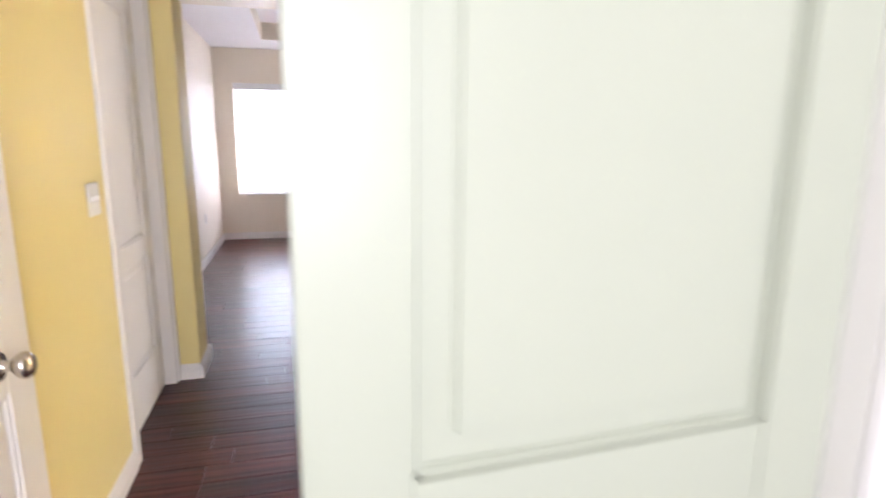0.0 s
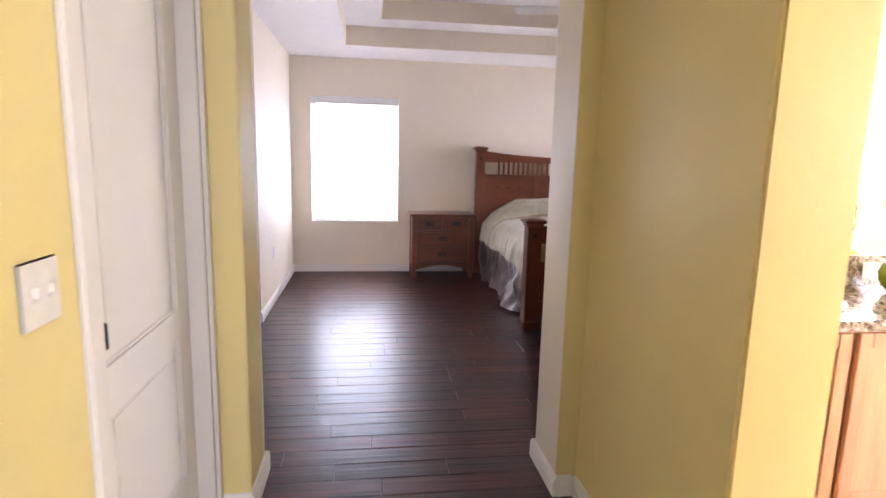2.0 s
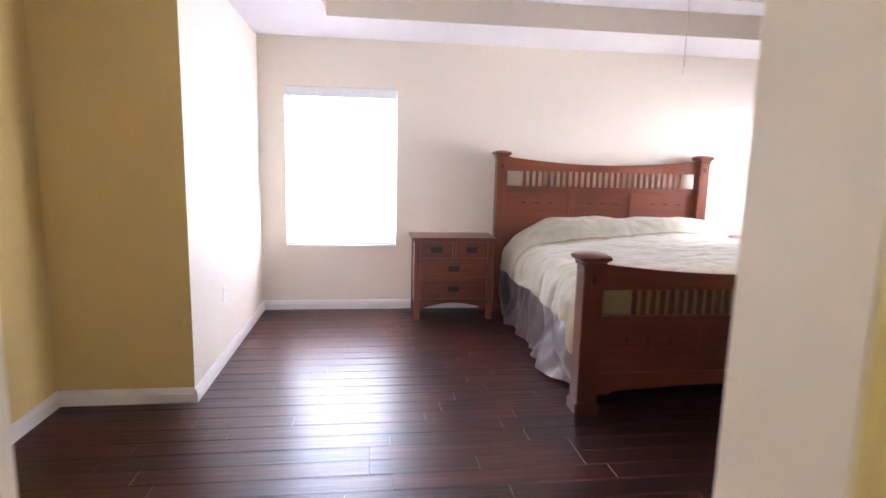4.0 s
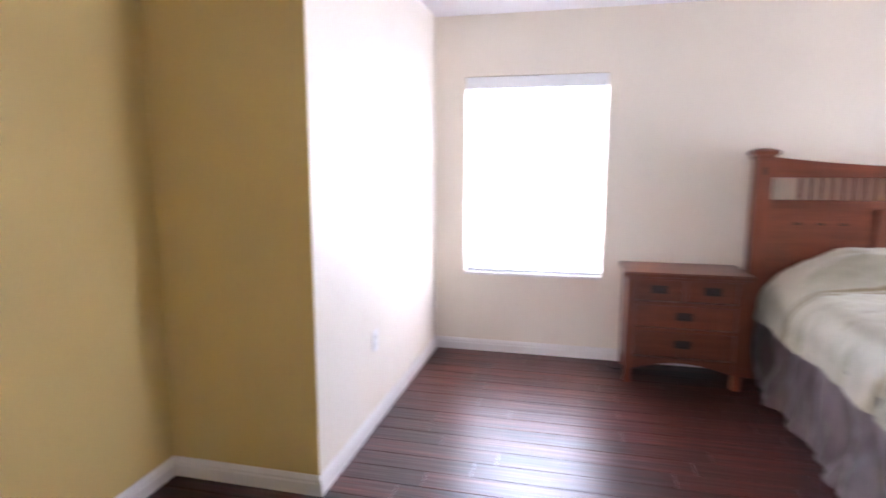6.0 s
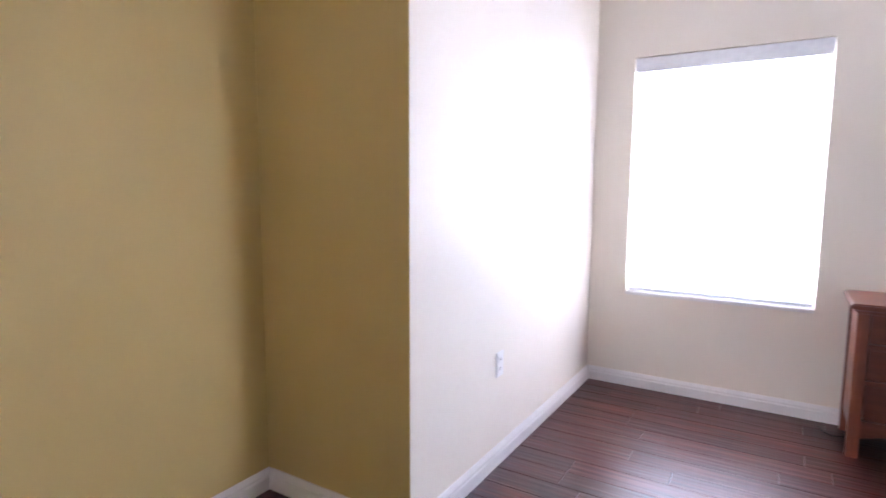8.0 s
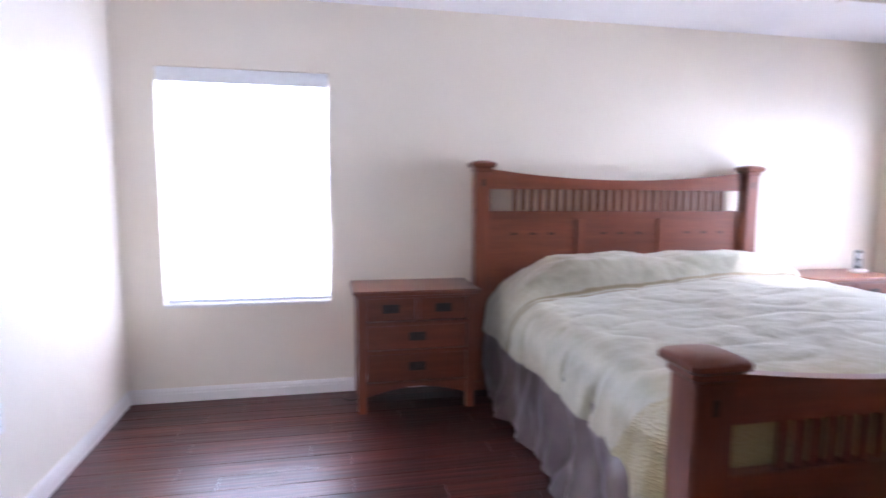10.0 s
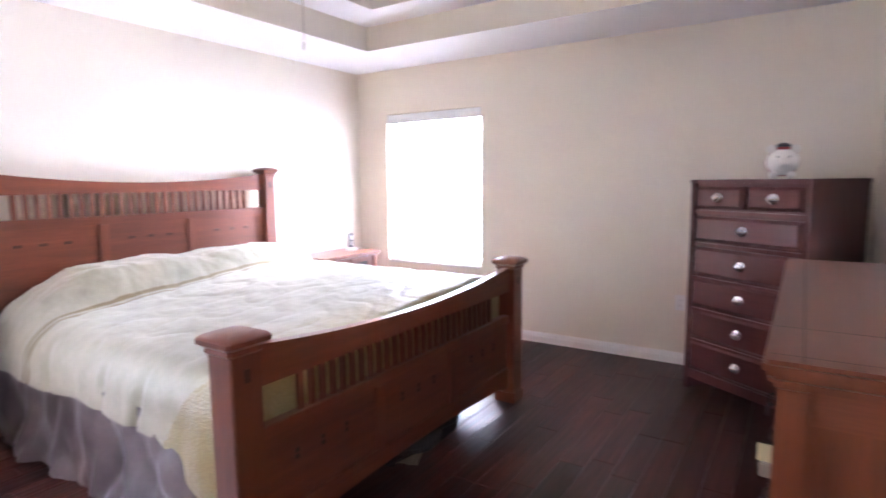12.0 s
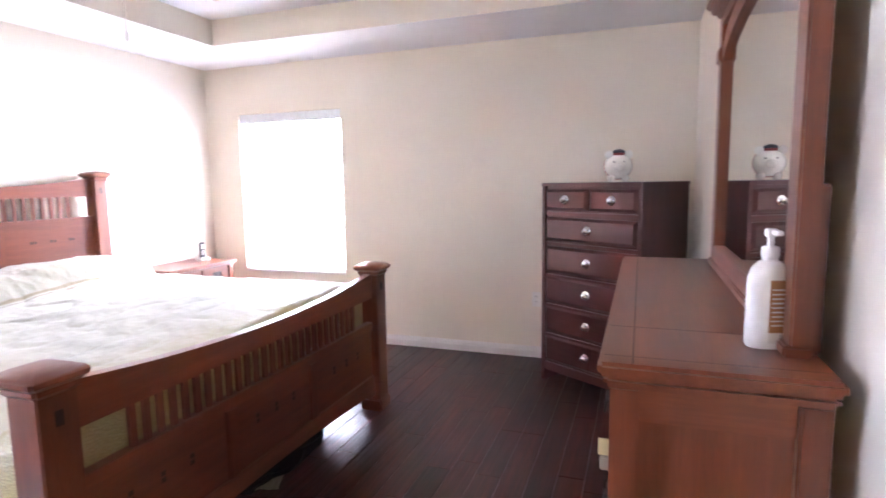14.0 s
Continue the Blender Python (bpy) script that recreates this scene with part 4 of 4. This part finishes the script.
part("clip", a_box(-0.010, 0.008, 0.0, 0.028, -0.02, 0.011, bevel=0.003), M_PAPER, card)

mirror = thing("dresser_mirror", "arched oak framed mirror standing on the dresser", "mirror", pose(2.168, -3.772, DH + 0.0005))
MX0, MX1, MY0, MY1 = 0.122, DW - 0.122, -0.362, -0.324
for x in (MX0, MX1 - 0.075):
    part("side_post", a_box(x, x + 0.075, MY0, MY1, 0.0, 0.90, bevel=0.004), M_OAKZ, mirror)
part("bottom_rail", a_box(MX0 + 0.075, MX1 - 0.075, MY0, MY1, 0.0, 0.075, bevel=0.003), M_OAKX, mirror)
part("base_moulding", a_box(MX0 - 0.004, MX1 + 0.004, MY0 + 0.002, MY1 + 0.010, 0.0, 0.022, bevel=0.004), M_OAKX, mirror)
ARC = [(MX0 + 0.075 + (MX1 - MX0 - 0.15) * i / 30, 0.745 + 0.11 * math.sqrt(max(0.0, 1 - (i / 15 - 1) ** 2 * 0.92)) - 0.04) for i in range(31)]
part("arch", slab(bmesh.new(), ARC + [(x, min(z + 0.06, 0.885)) for x, z in ARC[::-1]], MY0 + 0.004, MY1 - 0.004), M_OAKX, mirror)
part("top_rail", a_box(MX0 + 0.075, MX1 - 0.075, MY0, MY1, 0.862, 0.90), M_OAKX, mirror)
for i in range(1, 30):
    x, z = ARC[i]
    if z + 0.06 < 0.855:
        part("slat", a_box(x - 0.009, x + 0.009, MY0 + 0.014, MY1 - 0.014, z + 0.05, 0.866), M_OAKZ, mirror)
c = bmesh.new()
for e, z0, z1 in ((0.012, 0.90, 0.918), (0.03, 0.918, 0.94), (0.045, 0.94, 0.965)):
    box(c, MX0 - e, MX1 + e, MY0 - 0.004, MY1 + e, z0, z1, bevel=0.006)
part("crown", c, M_OAKX, mirror, "stepped crown moulding")
for x in (MX0 - 0.006, MX1 - 0.069):
    part("corner_block", a_box(x, x + 0.075, MY1 - 0.01, MY1 + 0.008, 0.735, 0.785, bevel=0.004), M_OAKX, mirror)
part("mirror_glass", slab(bmesh.new(), [(MX0 + 0.07, 0.07), (MX1 - 0.07, 0.07)] + [(x, z + 0.02) for x, z in ARC[::-1]], MY0 + 0.012, MY0 + 0.018), M_MIRROR, mirror, "clear mirror glass")
part("back_board", a_box(MX0 + 0.05, MX1 - 0.05, MY0 + 0.001, MY0 + 0.006, 0.05, 0.86), M_OAKX, mirror)
for x in (MX0 + 0.03, MX1 - 0.066):
    part("support", a_box(x, x + 0.036, MY0 - 0.021, MY0 - 0.0005, 0.0, 0.31, bevel=0.004), M_OAKZ, mirror)


def pump_bottle(m):
    ob = thing("lotion_bottle", "white pump bottle with a brown label on the dresser", "bottle", m)
    bm = bmesh.new()
    rings = []
    for f, z in ((0.93, 0), (1, 0.006), (1, 0.115), (0.96, 0.135), (0.82, 0.152), (0.55, 0.163), (0.36, 0.167), (0.36, 0.174)):
        rings.append([bm.verts.new((0.038 * f * math.copysign(abs(math.cos(q)) ** 0.8, math.cos(q)), 0.026 * f ** 0.8 * math.copysign(abs(math.sin(q)) ** 0.8, math.sin(q)), z)) for q in [2 * math.pi * i / 32 for i in range(32)]])
    for r1, r2 in zip(rings, rings[1:]):
        for i in range(32):
            bm.faces.new((r1[i], r1[(i + 1) % 32], r2[(i + 1) % 32], r2[i]))
    bm.faces.new(rings[0][::-1])
    bm.faces.new(rings[-1])
    body = part("body", bm, M_BOTTLE, ob)
    part("collar", lathe(bmesh.new(), [(0.0145, 0.173), (0.0155, 0.176), (0.0155, 0.190), (0.013, 0.193)]), M_BOTTLE, ob)
    part("stem", lathe(bmesh.new(), [(0.006, 0.192), (0.006, 0.214)], seg=12), M_BOTTLE, ob)
    hd = bmesh.new()
    lathe(hd, [(0.010, 0.212), (0.011, 0.216), (0.011, 0.224), (0.009, 0.227)], seg=16)
    box(hd, -0.005, 0.005, -0.034, 0.004, 0.216, 0.225, bevel=0.002)
    part("pump_head", hd, M_BOTTLE, ob)

    def wrap(name, x0, x1, z0, z1, mat, lift):
        g = bmesh.new()
        cols = []
        for i in range(9):
            x = x0 + (x1 - x0) * i / 8
            y = -0.026 * (1 - (abs(x) / 0.038) ** 2.5) ** 0.4 - lift
            cols.append((g.verts.new((x, y, z0)), g.verts.new((x, y, z1))))
        for p, q in zip(cols, cols[1:]):
            g.faces.new((p[0], q[0], q[1], p[1]))
        return part(name, g, mat, body)

    wrap("label", -0.010, 0.033, 0.032, 0.132, M_LABEL, 0.0006)
    wrap("label", -0.010, 0.033, 0.012, 0.031, M_LABELW, 0.0006)
    for i in range(9):
        wrap("printed_line", -0.006, 0.029 - 0.004 * (i % 3), 0.045 + 0.0085 * i, 0.0475 + 0.0085 * i, M_LABELW, 0.0010)
    for i in range(5):
        wrap("printed_line", 0.012 + 0.004 * i, 0.0138 + 0.004 * i, 0.015, 0.028, M_INK, 0.0010)
    return ob


pump_bottle(pose(2.36, -4.072, DH + 0.001, 0, 0, -72))


# Chest of drawers across the corner
CW, CD, CH = 0.765, 0.51, 1.368
CM = pose(4.965, -3.205, 0, 0, 0, -123)
chest = thing("chest_of_drawers", "tall dark cherry chest of drawers with bright round knobs", "chest of drawers", CM)
part("top", a_box(-0.004, CW + 0.004, -0.006, CD, CH - 0.022, CH, bevel=0.004), M_CHX, chest)
for x in (0.0, CW - 0.028):
    part("side", a_box(x, x + 0.028, 0.0, CD - 0.005, 0.0, CH - 0.022, bevel=0.003), M_CHZ, chest)
part("back", a_box(0.028, CW - 0.028, CD - 0.02, CD - 0.008, 0.08, CH - 0.022), M_CHX, chest)
rows = ((1.19, 1.325), (0.985, 1.14), (0.765, 0.945), (0.56, 0.74), (0.352, 0.535), (0.145, 0.328))
part("carcass", a_box(0.03, CW - 0.03, 0.022, 0.04, 0.10, CH - 0.023), M_CHX, chest)
part("plinth_rail", a_box(0.028, CW - 0.028, 0.004, 0.022, 0.075, 0.135, bevel=0.003), M_CHX, chest)
for z0, z1 in rows[:-1]:
    part("rail", a_box(0.028, CW - 0.028, 0.006, 0.022, z0 - 0.034, z0 - 0.012, bevel=0.002), M_CHX, chest)


def raised_front(x0, x1, z0, z1):
    bm = bmesh.new()
    rings = [[bm.verts.new((a, y, b)) for a, b in ((x0 + i, z0 + i), (x1 - i, z0 + i), (x1 - i, z1 - i), (x0 + i, z1 - i))] for i, y in ((0, 0.021), (0, 0.010), (0.018, -0.006))]
    for r1, r2 in zip(rings, rings[1:]):
        for k in range(4):
            bm.faces.new((r1[k], r1[(k + 1) % 4], r2[(k + 1) % 4], r2[k]))
    bm.faces.new(rings[-1])
    bm.faces.new(rings[0][::-1])
    bmesh.ops.recalc_face_normals(bm, faces=bm.faces[:])
    return bm


for i, (z0, z1) in enumerate(rows):
    for x0, x1 in (((0.034, CW / 2 - 0.008), (CW / 2 + 0.008, CW - 0.034)) if i == 0 else ((0.034, CW - 0.034),)):
        dr = part("drawer", raised_front(x0, x1, z0, z1), M_CHX, chest, angle=20)
        xm, zm = (x0 + x1) / 2, (z0 + z1) / 2
        part("knob_plate", lathe(bmesh.new(), [(0.030, -0.006), (0.030, -0.009), (0.024, -0.012)], (xm, 0, zm), "y", 20), M_CHROME, dr)
        part("knob", lathe(bmesh.new(), [(0.008, -0.011), (0.008, -0.022), (0.017, -0.026), (0.020, -0.032), (0.016, -0.038), (0.006, -0.041)], (xm, 0, zm), "y", 20), M_CHROME, dr, "bright round knob")


def piggy_bank(m):
    ob = thing("piggy_bank", "white ceramic piggy bank wearing a dark cap, on the chest", "piggy bank", m)

    def ball(name, c, r, sub=3):
        g = bmesh.new()
        bmesh.ops.create_icosphere(g, subdivisions=sub, radius=1)
        for v in g.verts:
            v.co = Vector(c) + Vector((v.co.x * r[0], v.co.y * r[1], v.co.z * r[2]))
        part(name, g, M_CERAMIC, ob)
    ball("body", (0, 0, 0.098), (0.085, 0.105, 0.080), 4)
    for x in (-0.042, 0.042):
        for y in (-0.045, 0.05):
            ball("foot", (x, y, 0.024), (0.022, 0.022, 0.0235))
    for x in (-0.058, 0.058):
        ball("ear", (x, -0.045, 0.168), (0.026, 0.010, 0.026))
    ball("snout", (0, -0.104, 0.090), (0.030, 0.020, 0.024))
    for x in (-0.028, 0.028):
        g = bmesh.new()
        bmesh.ops.create_icosphere(g, subdivisions=2, radius=0.006)
        for v in g.verts:
            v.co += Vector((x, -0.091, 0.122))
        part("eye", g, M_NAVY, ob)
    part("cap_band", lathe(bmesh.new(), [(0.036, 0.163), (0.044, 0.166), (0.044, 0.178), (0.038, 0.180)], (0, -0.022, 0)), M_RED, ob, "dull red cap band")
    part("cap_crown", lathe(bmesh.new(), [(0.040, 0.179), (0.040, 0.188), (0.028, 0.199), (0.010, 0.204)], (0, -0.022, 0)), M_NAVY, ob, "dark cap crown")
    part("stitching", tube(bmesh.new(), [(0.084 * math.cos(q), 0.012, 0.098 + 0.081 * math.sin(q)) for q in [2 * math.pi * i / 32 for i in range(33)]], 0.0035, 6), M_RED, ob, "dark red stitched seam")
    return ob


pp = CM @ Vector((0.465, 0.19, CH + 0.001))
piggy_bank(pose(pp.x, pp.y, pp.z, 0, 0, -85))

# Telephone
phone = thing("cordless_phone", "dark cordless telephone upright in its white base on the nightstand", "telephone", pose(4.99, -0.26, 0.736, 0, 0, -15))
part("base", a_box(-0.05, 0.05, -0.045, 0.045, 0, 0.03, bevel=0.010, seg=3), M_PLASTIC, phone)
hs = part("handset", a_box(-0.024, 0.024, -0.004, 0.024, 0.026, 0.165, bevel=0.008, seg=3), M_BLACK, phone, "dark handset")
part("screen", a_box(-0.017, 0.017, -0.0055, -0.003, 0.105, 0.145, bevel=0.001), M_LABELW, hs)
for i in range(3):
    for j in range(3):
        part("key", a_box(-0.017 + 0.012 * j, -0.008 + 0.012 * j, -0.0055, -0.003, 0.055 + 0.014 * i, 0.063 + 0.014 * i), M_LABELW, hs)

# Ceiling fan
fan = thing("ceiling_fan", "white ceiling fan with five blades, a lamp bowl and pull chain", "ceiling fan", pose(2.69, -2.13, 0))
part("canopy", lathe(bmesh.new(), [(0.07, 2.8195), (0.07, 2.80), (0.045, 2.765), (0.016, 2.755)]), M_FANW, fan)
part("downrod", lathe(bmesh.new(), [(0.012, 2.76), (0.012, 2.64)], seg=12), M_FANW, fan)
part("motor", lathe(bmesh.new(), [(0.03, 2.65), (0.10, 2.635), (0.125, 2.60), (0.125, 2.545), (0.09, 2.52), (0.05, 2.51)]), M_FANW, fan)
part("lamp_bowl", lathe(bmesh.new(), [(0.06, 2.512), (0.12, 2.495), (0.125, 2.47), (0.09, 2.425), (0.04, 2.40), (0.008, 2.395)]), M_LAMPG, fan, "opal glass lamp bowl, unlit")
part("pull_chain", tube(bmesh.new(), [(0.06, 0.05, 2.50), (0.062, 0.05, 2.2), (0.06, 0.05, 1.94)], 0.0022, 6), M_NICKEL, fan)
part("chain_pendant", lathe(bmesh.new(), [(0.002, 1.945), (0.007, 1.93), (0.007, 1.915), (0.002, 1.905)], (0.06, 0.05, 0), seg=12), M_FANW, fan)
for i in range(5):
    a = 2 * math.pi * i / 5 + radians(26)
    g = bmesh.new()
    out = [(0.20, -0.055), (0.62, -0.068), (0.66, -0.05), (0.675, 0.0), (0.66, 0.05), (0.62, 0.068), (0.20, 0.055)]
    slab(g, out, -0.004, 0.004, "xy")
    arm = bmesh.new()
    box(arm, 0.11, 0.26, -0.018, 0.018, 0.004, 0.012, bevel=0.003)
    for m, nm, mt in ((g, "blade", M_FANW), (arm, "blade_arm", M_FANW)):
        m.transform(pose(0, 0, 2.54, 0, 0, math.degrees(a)) @ pose(0, 0, 0, 11, 0, 0))
        part(nm, m, mt, fan)


# Switch and outlets
def plate(name, label, category, m, wide, kind):
    ob = thing(name, label, category, m)
    part("cover_plate", a_box(-wide / 2, wide / 2, -0.006, 0.0, -0.058, 0.058, bevel=0.003), M_PLASTIC, ob)
    if kind == "switch":
        for x in (-0.023, 0.023):
            part("toggle", a_box(x - 0.005, x + 0.005, -0.016, -0.005, -0.004, 0.012, bevel=0.002), M_PLASTIC, ob)
            part("toggle_slot", a_box(x - 0.006, x + 0.006, -0.0068, -0.0055, -0.013, -0.0045), M_LABELW, ob)
    else:
        for z in (-0.021, 0.021):
            s = part("socket", a_box(-0.016, 0.016, -0.008, -0.005, z - 0.014, z + 0.014, bevel=0.004), M_PLASTIC, ob)
            for x in (-0.007, 0.007):
                part("slot", a_box(x - 0.0012, x + 0.0012, -0.0084, -0.0076, z - 0.005, z + 0.006), M_INK, s)
    return ob


plate("light_switch", "white double light switch on the yellow wall", "light switch", pose(HX0, -5.586, 1.127, 0, 0, 90), 0.116, "switch")
plate("wall_outlet", "white double outlet low on the cream wall", "outlet", pose(0, -1.335, 0.465, 0, 0, 90), 0.072, "outlet")
plate("wall_outlet", "white double outlet beside the chest of drawers", "outlet", pose(XR, -3.09, 0.465, 0, 0, -90), 0.072, "outlet")

# Bathroom
VX0, VX1, VY, VB = 1.957, 4.6, -4.88, -4.3715
BATHY = -4.3715
vanity = thing("vanity_cabinet", "honey maple bathroom vanity with doors and drawers", "vanity", pose(0, 0, 0))
part("carcass", a_box(VX0, VX1, VY + 0.02, VB, 0.09, 0.795), M_MAPZ, vanity)
part("toe_kick", a_box(VX0, VX1, VY + 0.07, VB, 0.002, 0.09), M_MAPX, vanity)
part("base_rail", a_box(VX0, VX1, VY + 0.001, VY + 0.02, 0.03, 0.105, bevel=0.002), M_MAPX, vanity)
part("top_rail", a_box(VX0, VX1, VY, VY + 0.02, 0.755, 0.795), M_MAPX, vanity)
for x0, x1 in ((VX0, 2.0), (2.165, 2.195), (2.57, 2.608), (2.99, 3.045), (3.465, 3.52), (3.895, 3.935)):
    part("face_stile", a_box(x0, x1, VY, VY + 0.0195, 0.105, 0.755), M_MAPZ, vanity)


def shaker(name, x0, x1, z0, z1, parent):
    bm = bmesh.new()
    r = 0.055
    box(bm, x0, x0 + r, VY - 0.022, VY - 0.002, z0, z1, bevel=0.003)
    box(bm, x1 - r, x1, VY - 0.022, VY - 0.002, z0, z1, bevel=0.003)
    box(bm, x0 + r, x1 - r, VY - 0.0215, VY - 0.002, z0, z0 + r, bevel=0.003)
    box(bm, x0 + r, x1 - r, VY - 0.0215, VY - 0.002, z1 - r, z1, bevel=0.003)
    d = part(name, bm, M_MAPZ, parent)
    part("panel", a_box(x0 + r - 0.002, x1 - r + 0.002, VY - 0.014, VY - 0.004, z0 + r - 0.002, z1 - r + 0.002), M_MAPZ, d)


for x0, x1 in ((2.0, 2.17), (2.19, 2.575), (2.603, 2.995)):
    shaker("cabinet_door", x0, x1, 0.11, 0.785, vanity)
for z0, z1 in ((0.665, 0.785), (0.495, 0.64), (0.33, 0.475), (0.11, 0.31)):
    part("drawer", a_box(3.04, 3.47, VY - 0.022, VY - 0.001, z0, z1, bevel=0.009), M_MAPX, vanity)
for x0, x1 in ((3.515, 3.9), (3.93, 4.32)):
    shaker("cabinet_door", x0, x1, 0.11, 0.785, vanity)
counter = thing("vanity_counter", "polished brown granite counter with a round sink", "counter")
bm = a_box(VX0, VX1, VY - 0.035, VB, 0.796, 0.836, bevel=0.006)
part("slab", bm, M_GRANITE, counter)
part("backsplash", a_box(VX0, VX1, BATHY - 0.021, BATHY, 0.8365, 0.975, bevel=0.003), M_GRANITE, counter)
sink = lathe(bmesh.new(), [(0.215, 0.0), (0.222, 0.008), (0.215, 0.014), (0.195, 0.013), (0.17, 0.004), (0.05, 0.002)], seg=40)
for v in sink.verts:
    v.co.y *= 0.8
solo("wash_basin", sink, M_SINK, "white oval wash basin set in the counter", "basin", pose(2.52, -4.63, 0.8362))
solo("bath_mirror", a_box(VX0 + 0.01, VX1, BATHY - 0.006, BATHY - 0.001, 0.978, 2.1), M_MIRROR, "wide frameless bathroom mirror above the counter", "mirror")
plate("bath_outlet", "white outlet plate on the granite backsplash", "outlet", pose(3.135, BATHY - 0.0215, 0.91, 0, 90, 0), 0.072, "outlet")
vase = thing("vase", "lime green round vase with dark flowering twigs", "vase", pose(3.13, -4.56, 0.8365))
part("body", lathe(bmesh.new(), [(0.045, 0), (0.06, 0.006), (0.092, 0.05), (0.10, 0.09), (0.088, 0.125), (0.05, 0.148), (0.028, 0.158), (0.024, 0.185), (0.03, 0.195), (0.026, 0.196), (0.02, 0.186)], seg=32), M_GREEN, vase)
rg = random.Random(3)
for i in range(7):
    pts = [Vector((0.006 * math.cos(i), 0.006 * math.sin(i), 0.15))]
    d = Vector((rg.uniform(-0.35, 0.45), rg.uniform(-0.3, 0.3), 1)).normalized()
    for k in range(6):
        d = (d + Vector((rg.uniform(-0.3, 0.3), rg.uniform(-0.3, 0.3), 0.05))).normalized()
        pts.append(pts[-1] + d * rg.uniform(0.04, 0.065))
    tw = part("twig", tube(bmesh.new(), pts, [0.004 - 0.0004 * k for k in range(len(pts))], 6), M_TWIG, vase)
    fl = bmesh.new()
    for p in pts[2:]:
        for q in range(3):
            c = p + Vector((rg.uniform(-0.02, 0.02), rg.uniform(-0.02, 0.02), rg.uniform(-0.02, 0.02)))
            g = bmesh.ops.create_icosphere(fl, subdivisions=1, radius=rg.uniform(0.006, 0.011))
            for v in g["verts"]:
                v.co = c + Vector((v.co.x, v.co.y * 0.6, v.co.z))
    part("blossom", fl, M_PETAL, tw)
dish = solo("soap_dish", lathe(bmesh.new(), [(0.03, 0), (0.05, 0.006), (0.065, 0.022), (0.062, 0.024), (0.045, 0.010)]), M_SINK, "small white dish on the granite counter", "dish", pose(3.72, -4.62, 0.8365))
screen = thing("shower_screen", "pale grey shower panel with dark rails and a hook rack", "shower screen", pose(3.9, -7.13, 0))
part("panel", a_box(0, 0.92, 0.0, 0.012, 1.03, 2.2), M_STALL, screen)
for z in (1.03, 2.19):
    part("rail", a_box(-0.01, 0.93, -0.002, 0.02, z - 0.008, z + 0.008, bevel=0.002), M_BLACK, screen)
part("lower_panel", a_box(0, 0.92, 0.001, 0.010, 0.02, 1.02), M_YELLOW, screen)
rack = thing("hook_rack", "dark metal rack with hooks over the shower panel", "hook rack", pose(4.42, -7.105, 2.02))
part("bar", a_box(-0.16, 0.16, -0.002, 0.006, -0.01, 0.01, bevel=0.002), M_PULL, rack)
for i in range(5):
    x = -0.14 + 0.07 * i
    part("hook", tube(bmesh.new(), [(x, 0.006, 0.06), (x, 0.012, 0.0), (x, 0.03, -0.045), (x, 0.05, -0.05), (x, 0.055, -0.025)], 0.004, 6), M_PULL, rack)


# Floors: planks and tiles laid piece by piece
structure("floor", a_box(-0.9, 7.1, -7.3, 0.1, -0.10, -0.0125), M_SUB, "dark reddish brown hand-scraped wood floor", "floor")
structure("floor_entry", a_box(-0.95, 2.7, -9.7, -7.302, -0.10, 0.0), wood("entry_floor_wood", (0.02, 0.007, 0.004), (0.04, 0.013, 0.008), (0.07, 0.024, 0.014)), "dark wood floor beyond the double door", "floor")
floor_ob = bpy.data.objects["floor"]


def board_mesh(name, length, width, thick, mat, c=0.0022):
    """A board with eased upper edges, centred, its face at z = 0."""
    a, b = length / 2 - 0.0006, width / 2 - 0.0006
    bm = bmesh.new()
    rings = []
    for dx, z in ((0, -thick), (0, -c), (c, 0.0)):
        rings.append([bm.verts.new((sx * (a - dx), sy * (b - dx), z)) for sx, sy in ((-1, -1), (1, -1), (1, 1), (-1, 1))])
    for r1, r2 in zip(rings, rings[1:]):
        for i in range(4):
            bm.faces.new((r1[i], r1[(i + 1) % 4], r2[(i + 1) % 4], r2[i]))
    bm.faces.new(rings[-1])
    d = bpy.data.meshes.new(name)
    bm.to_mesh(d)
    bm.free()
    d.materials.append(mat)
    return d


rng = random.Random(7)
PW = 0.125
boards = {}
y = -PW / 2
while y > -7.27:
    if y > YR:
        x0, x1 = 0.0, XR
    elif y > YF:
        x0, x1 = XL, XR
    elif y > OY:
        x0, x1 = OX0, OX1
    else:
        x0, x1 = HX0 - 0.12, HX1
    x = x0
    first = True
    while x < x1 - 0.01:
        step = round(rng.choice((0.5, 0.7, 0.85, 1.0, 1.2, 1.4)) * (rng.uniform(0.3, 1.0) if first else 1.0), 1)
        if x1 - x < step + 0.3:
            step = round(x1 - x, 3)
        first = False
        key = round(step, 3)
        if key not in boards:
            boards[key] = board_mesh("plank", key, PW, 0.012, M_FLOOR)
        p = new("plank", boards[key])
        p.parent = floor_ob
        p.location = (x + step / 2, y, rng.uniform(-0.0006, 0.0004))
        x += step
    y -= PW

structure("floor_bath", a_box(1.702, 7.05, -7.152, -4.37, -0.012, -0.004), M_GROUT, "cream square tile bathroom floor", "floor")
bath_floor = bpy.data.objects["floor_bath"]
tile = board_mesh("tile", 0.327, 0.327, 0.006, M_TILE, 0.002)
for i in range(16):
    for j in range(9):
        tx, ty = 1.845 + i * 0.33, -4.54 - j * 0.33
        if tx > 6.95 or ty < -7.1 or (tx < 1.95 and not -6.4 < ty < -5.55):
            continue
        p = new("tile", tile)
        p.parent = bath_floor
        p.location = (tx, ty, 0.0015)
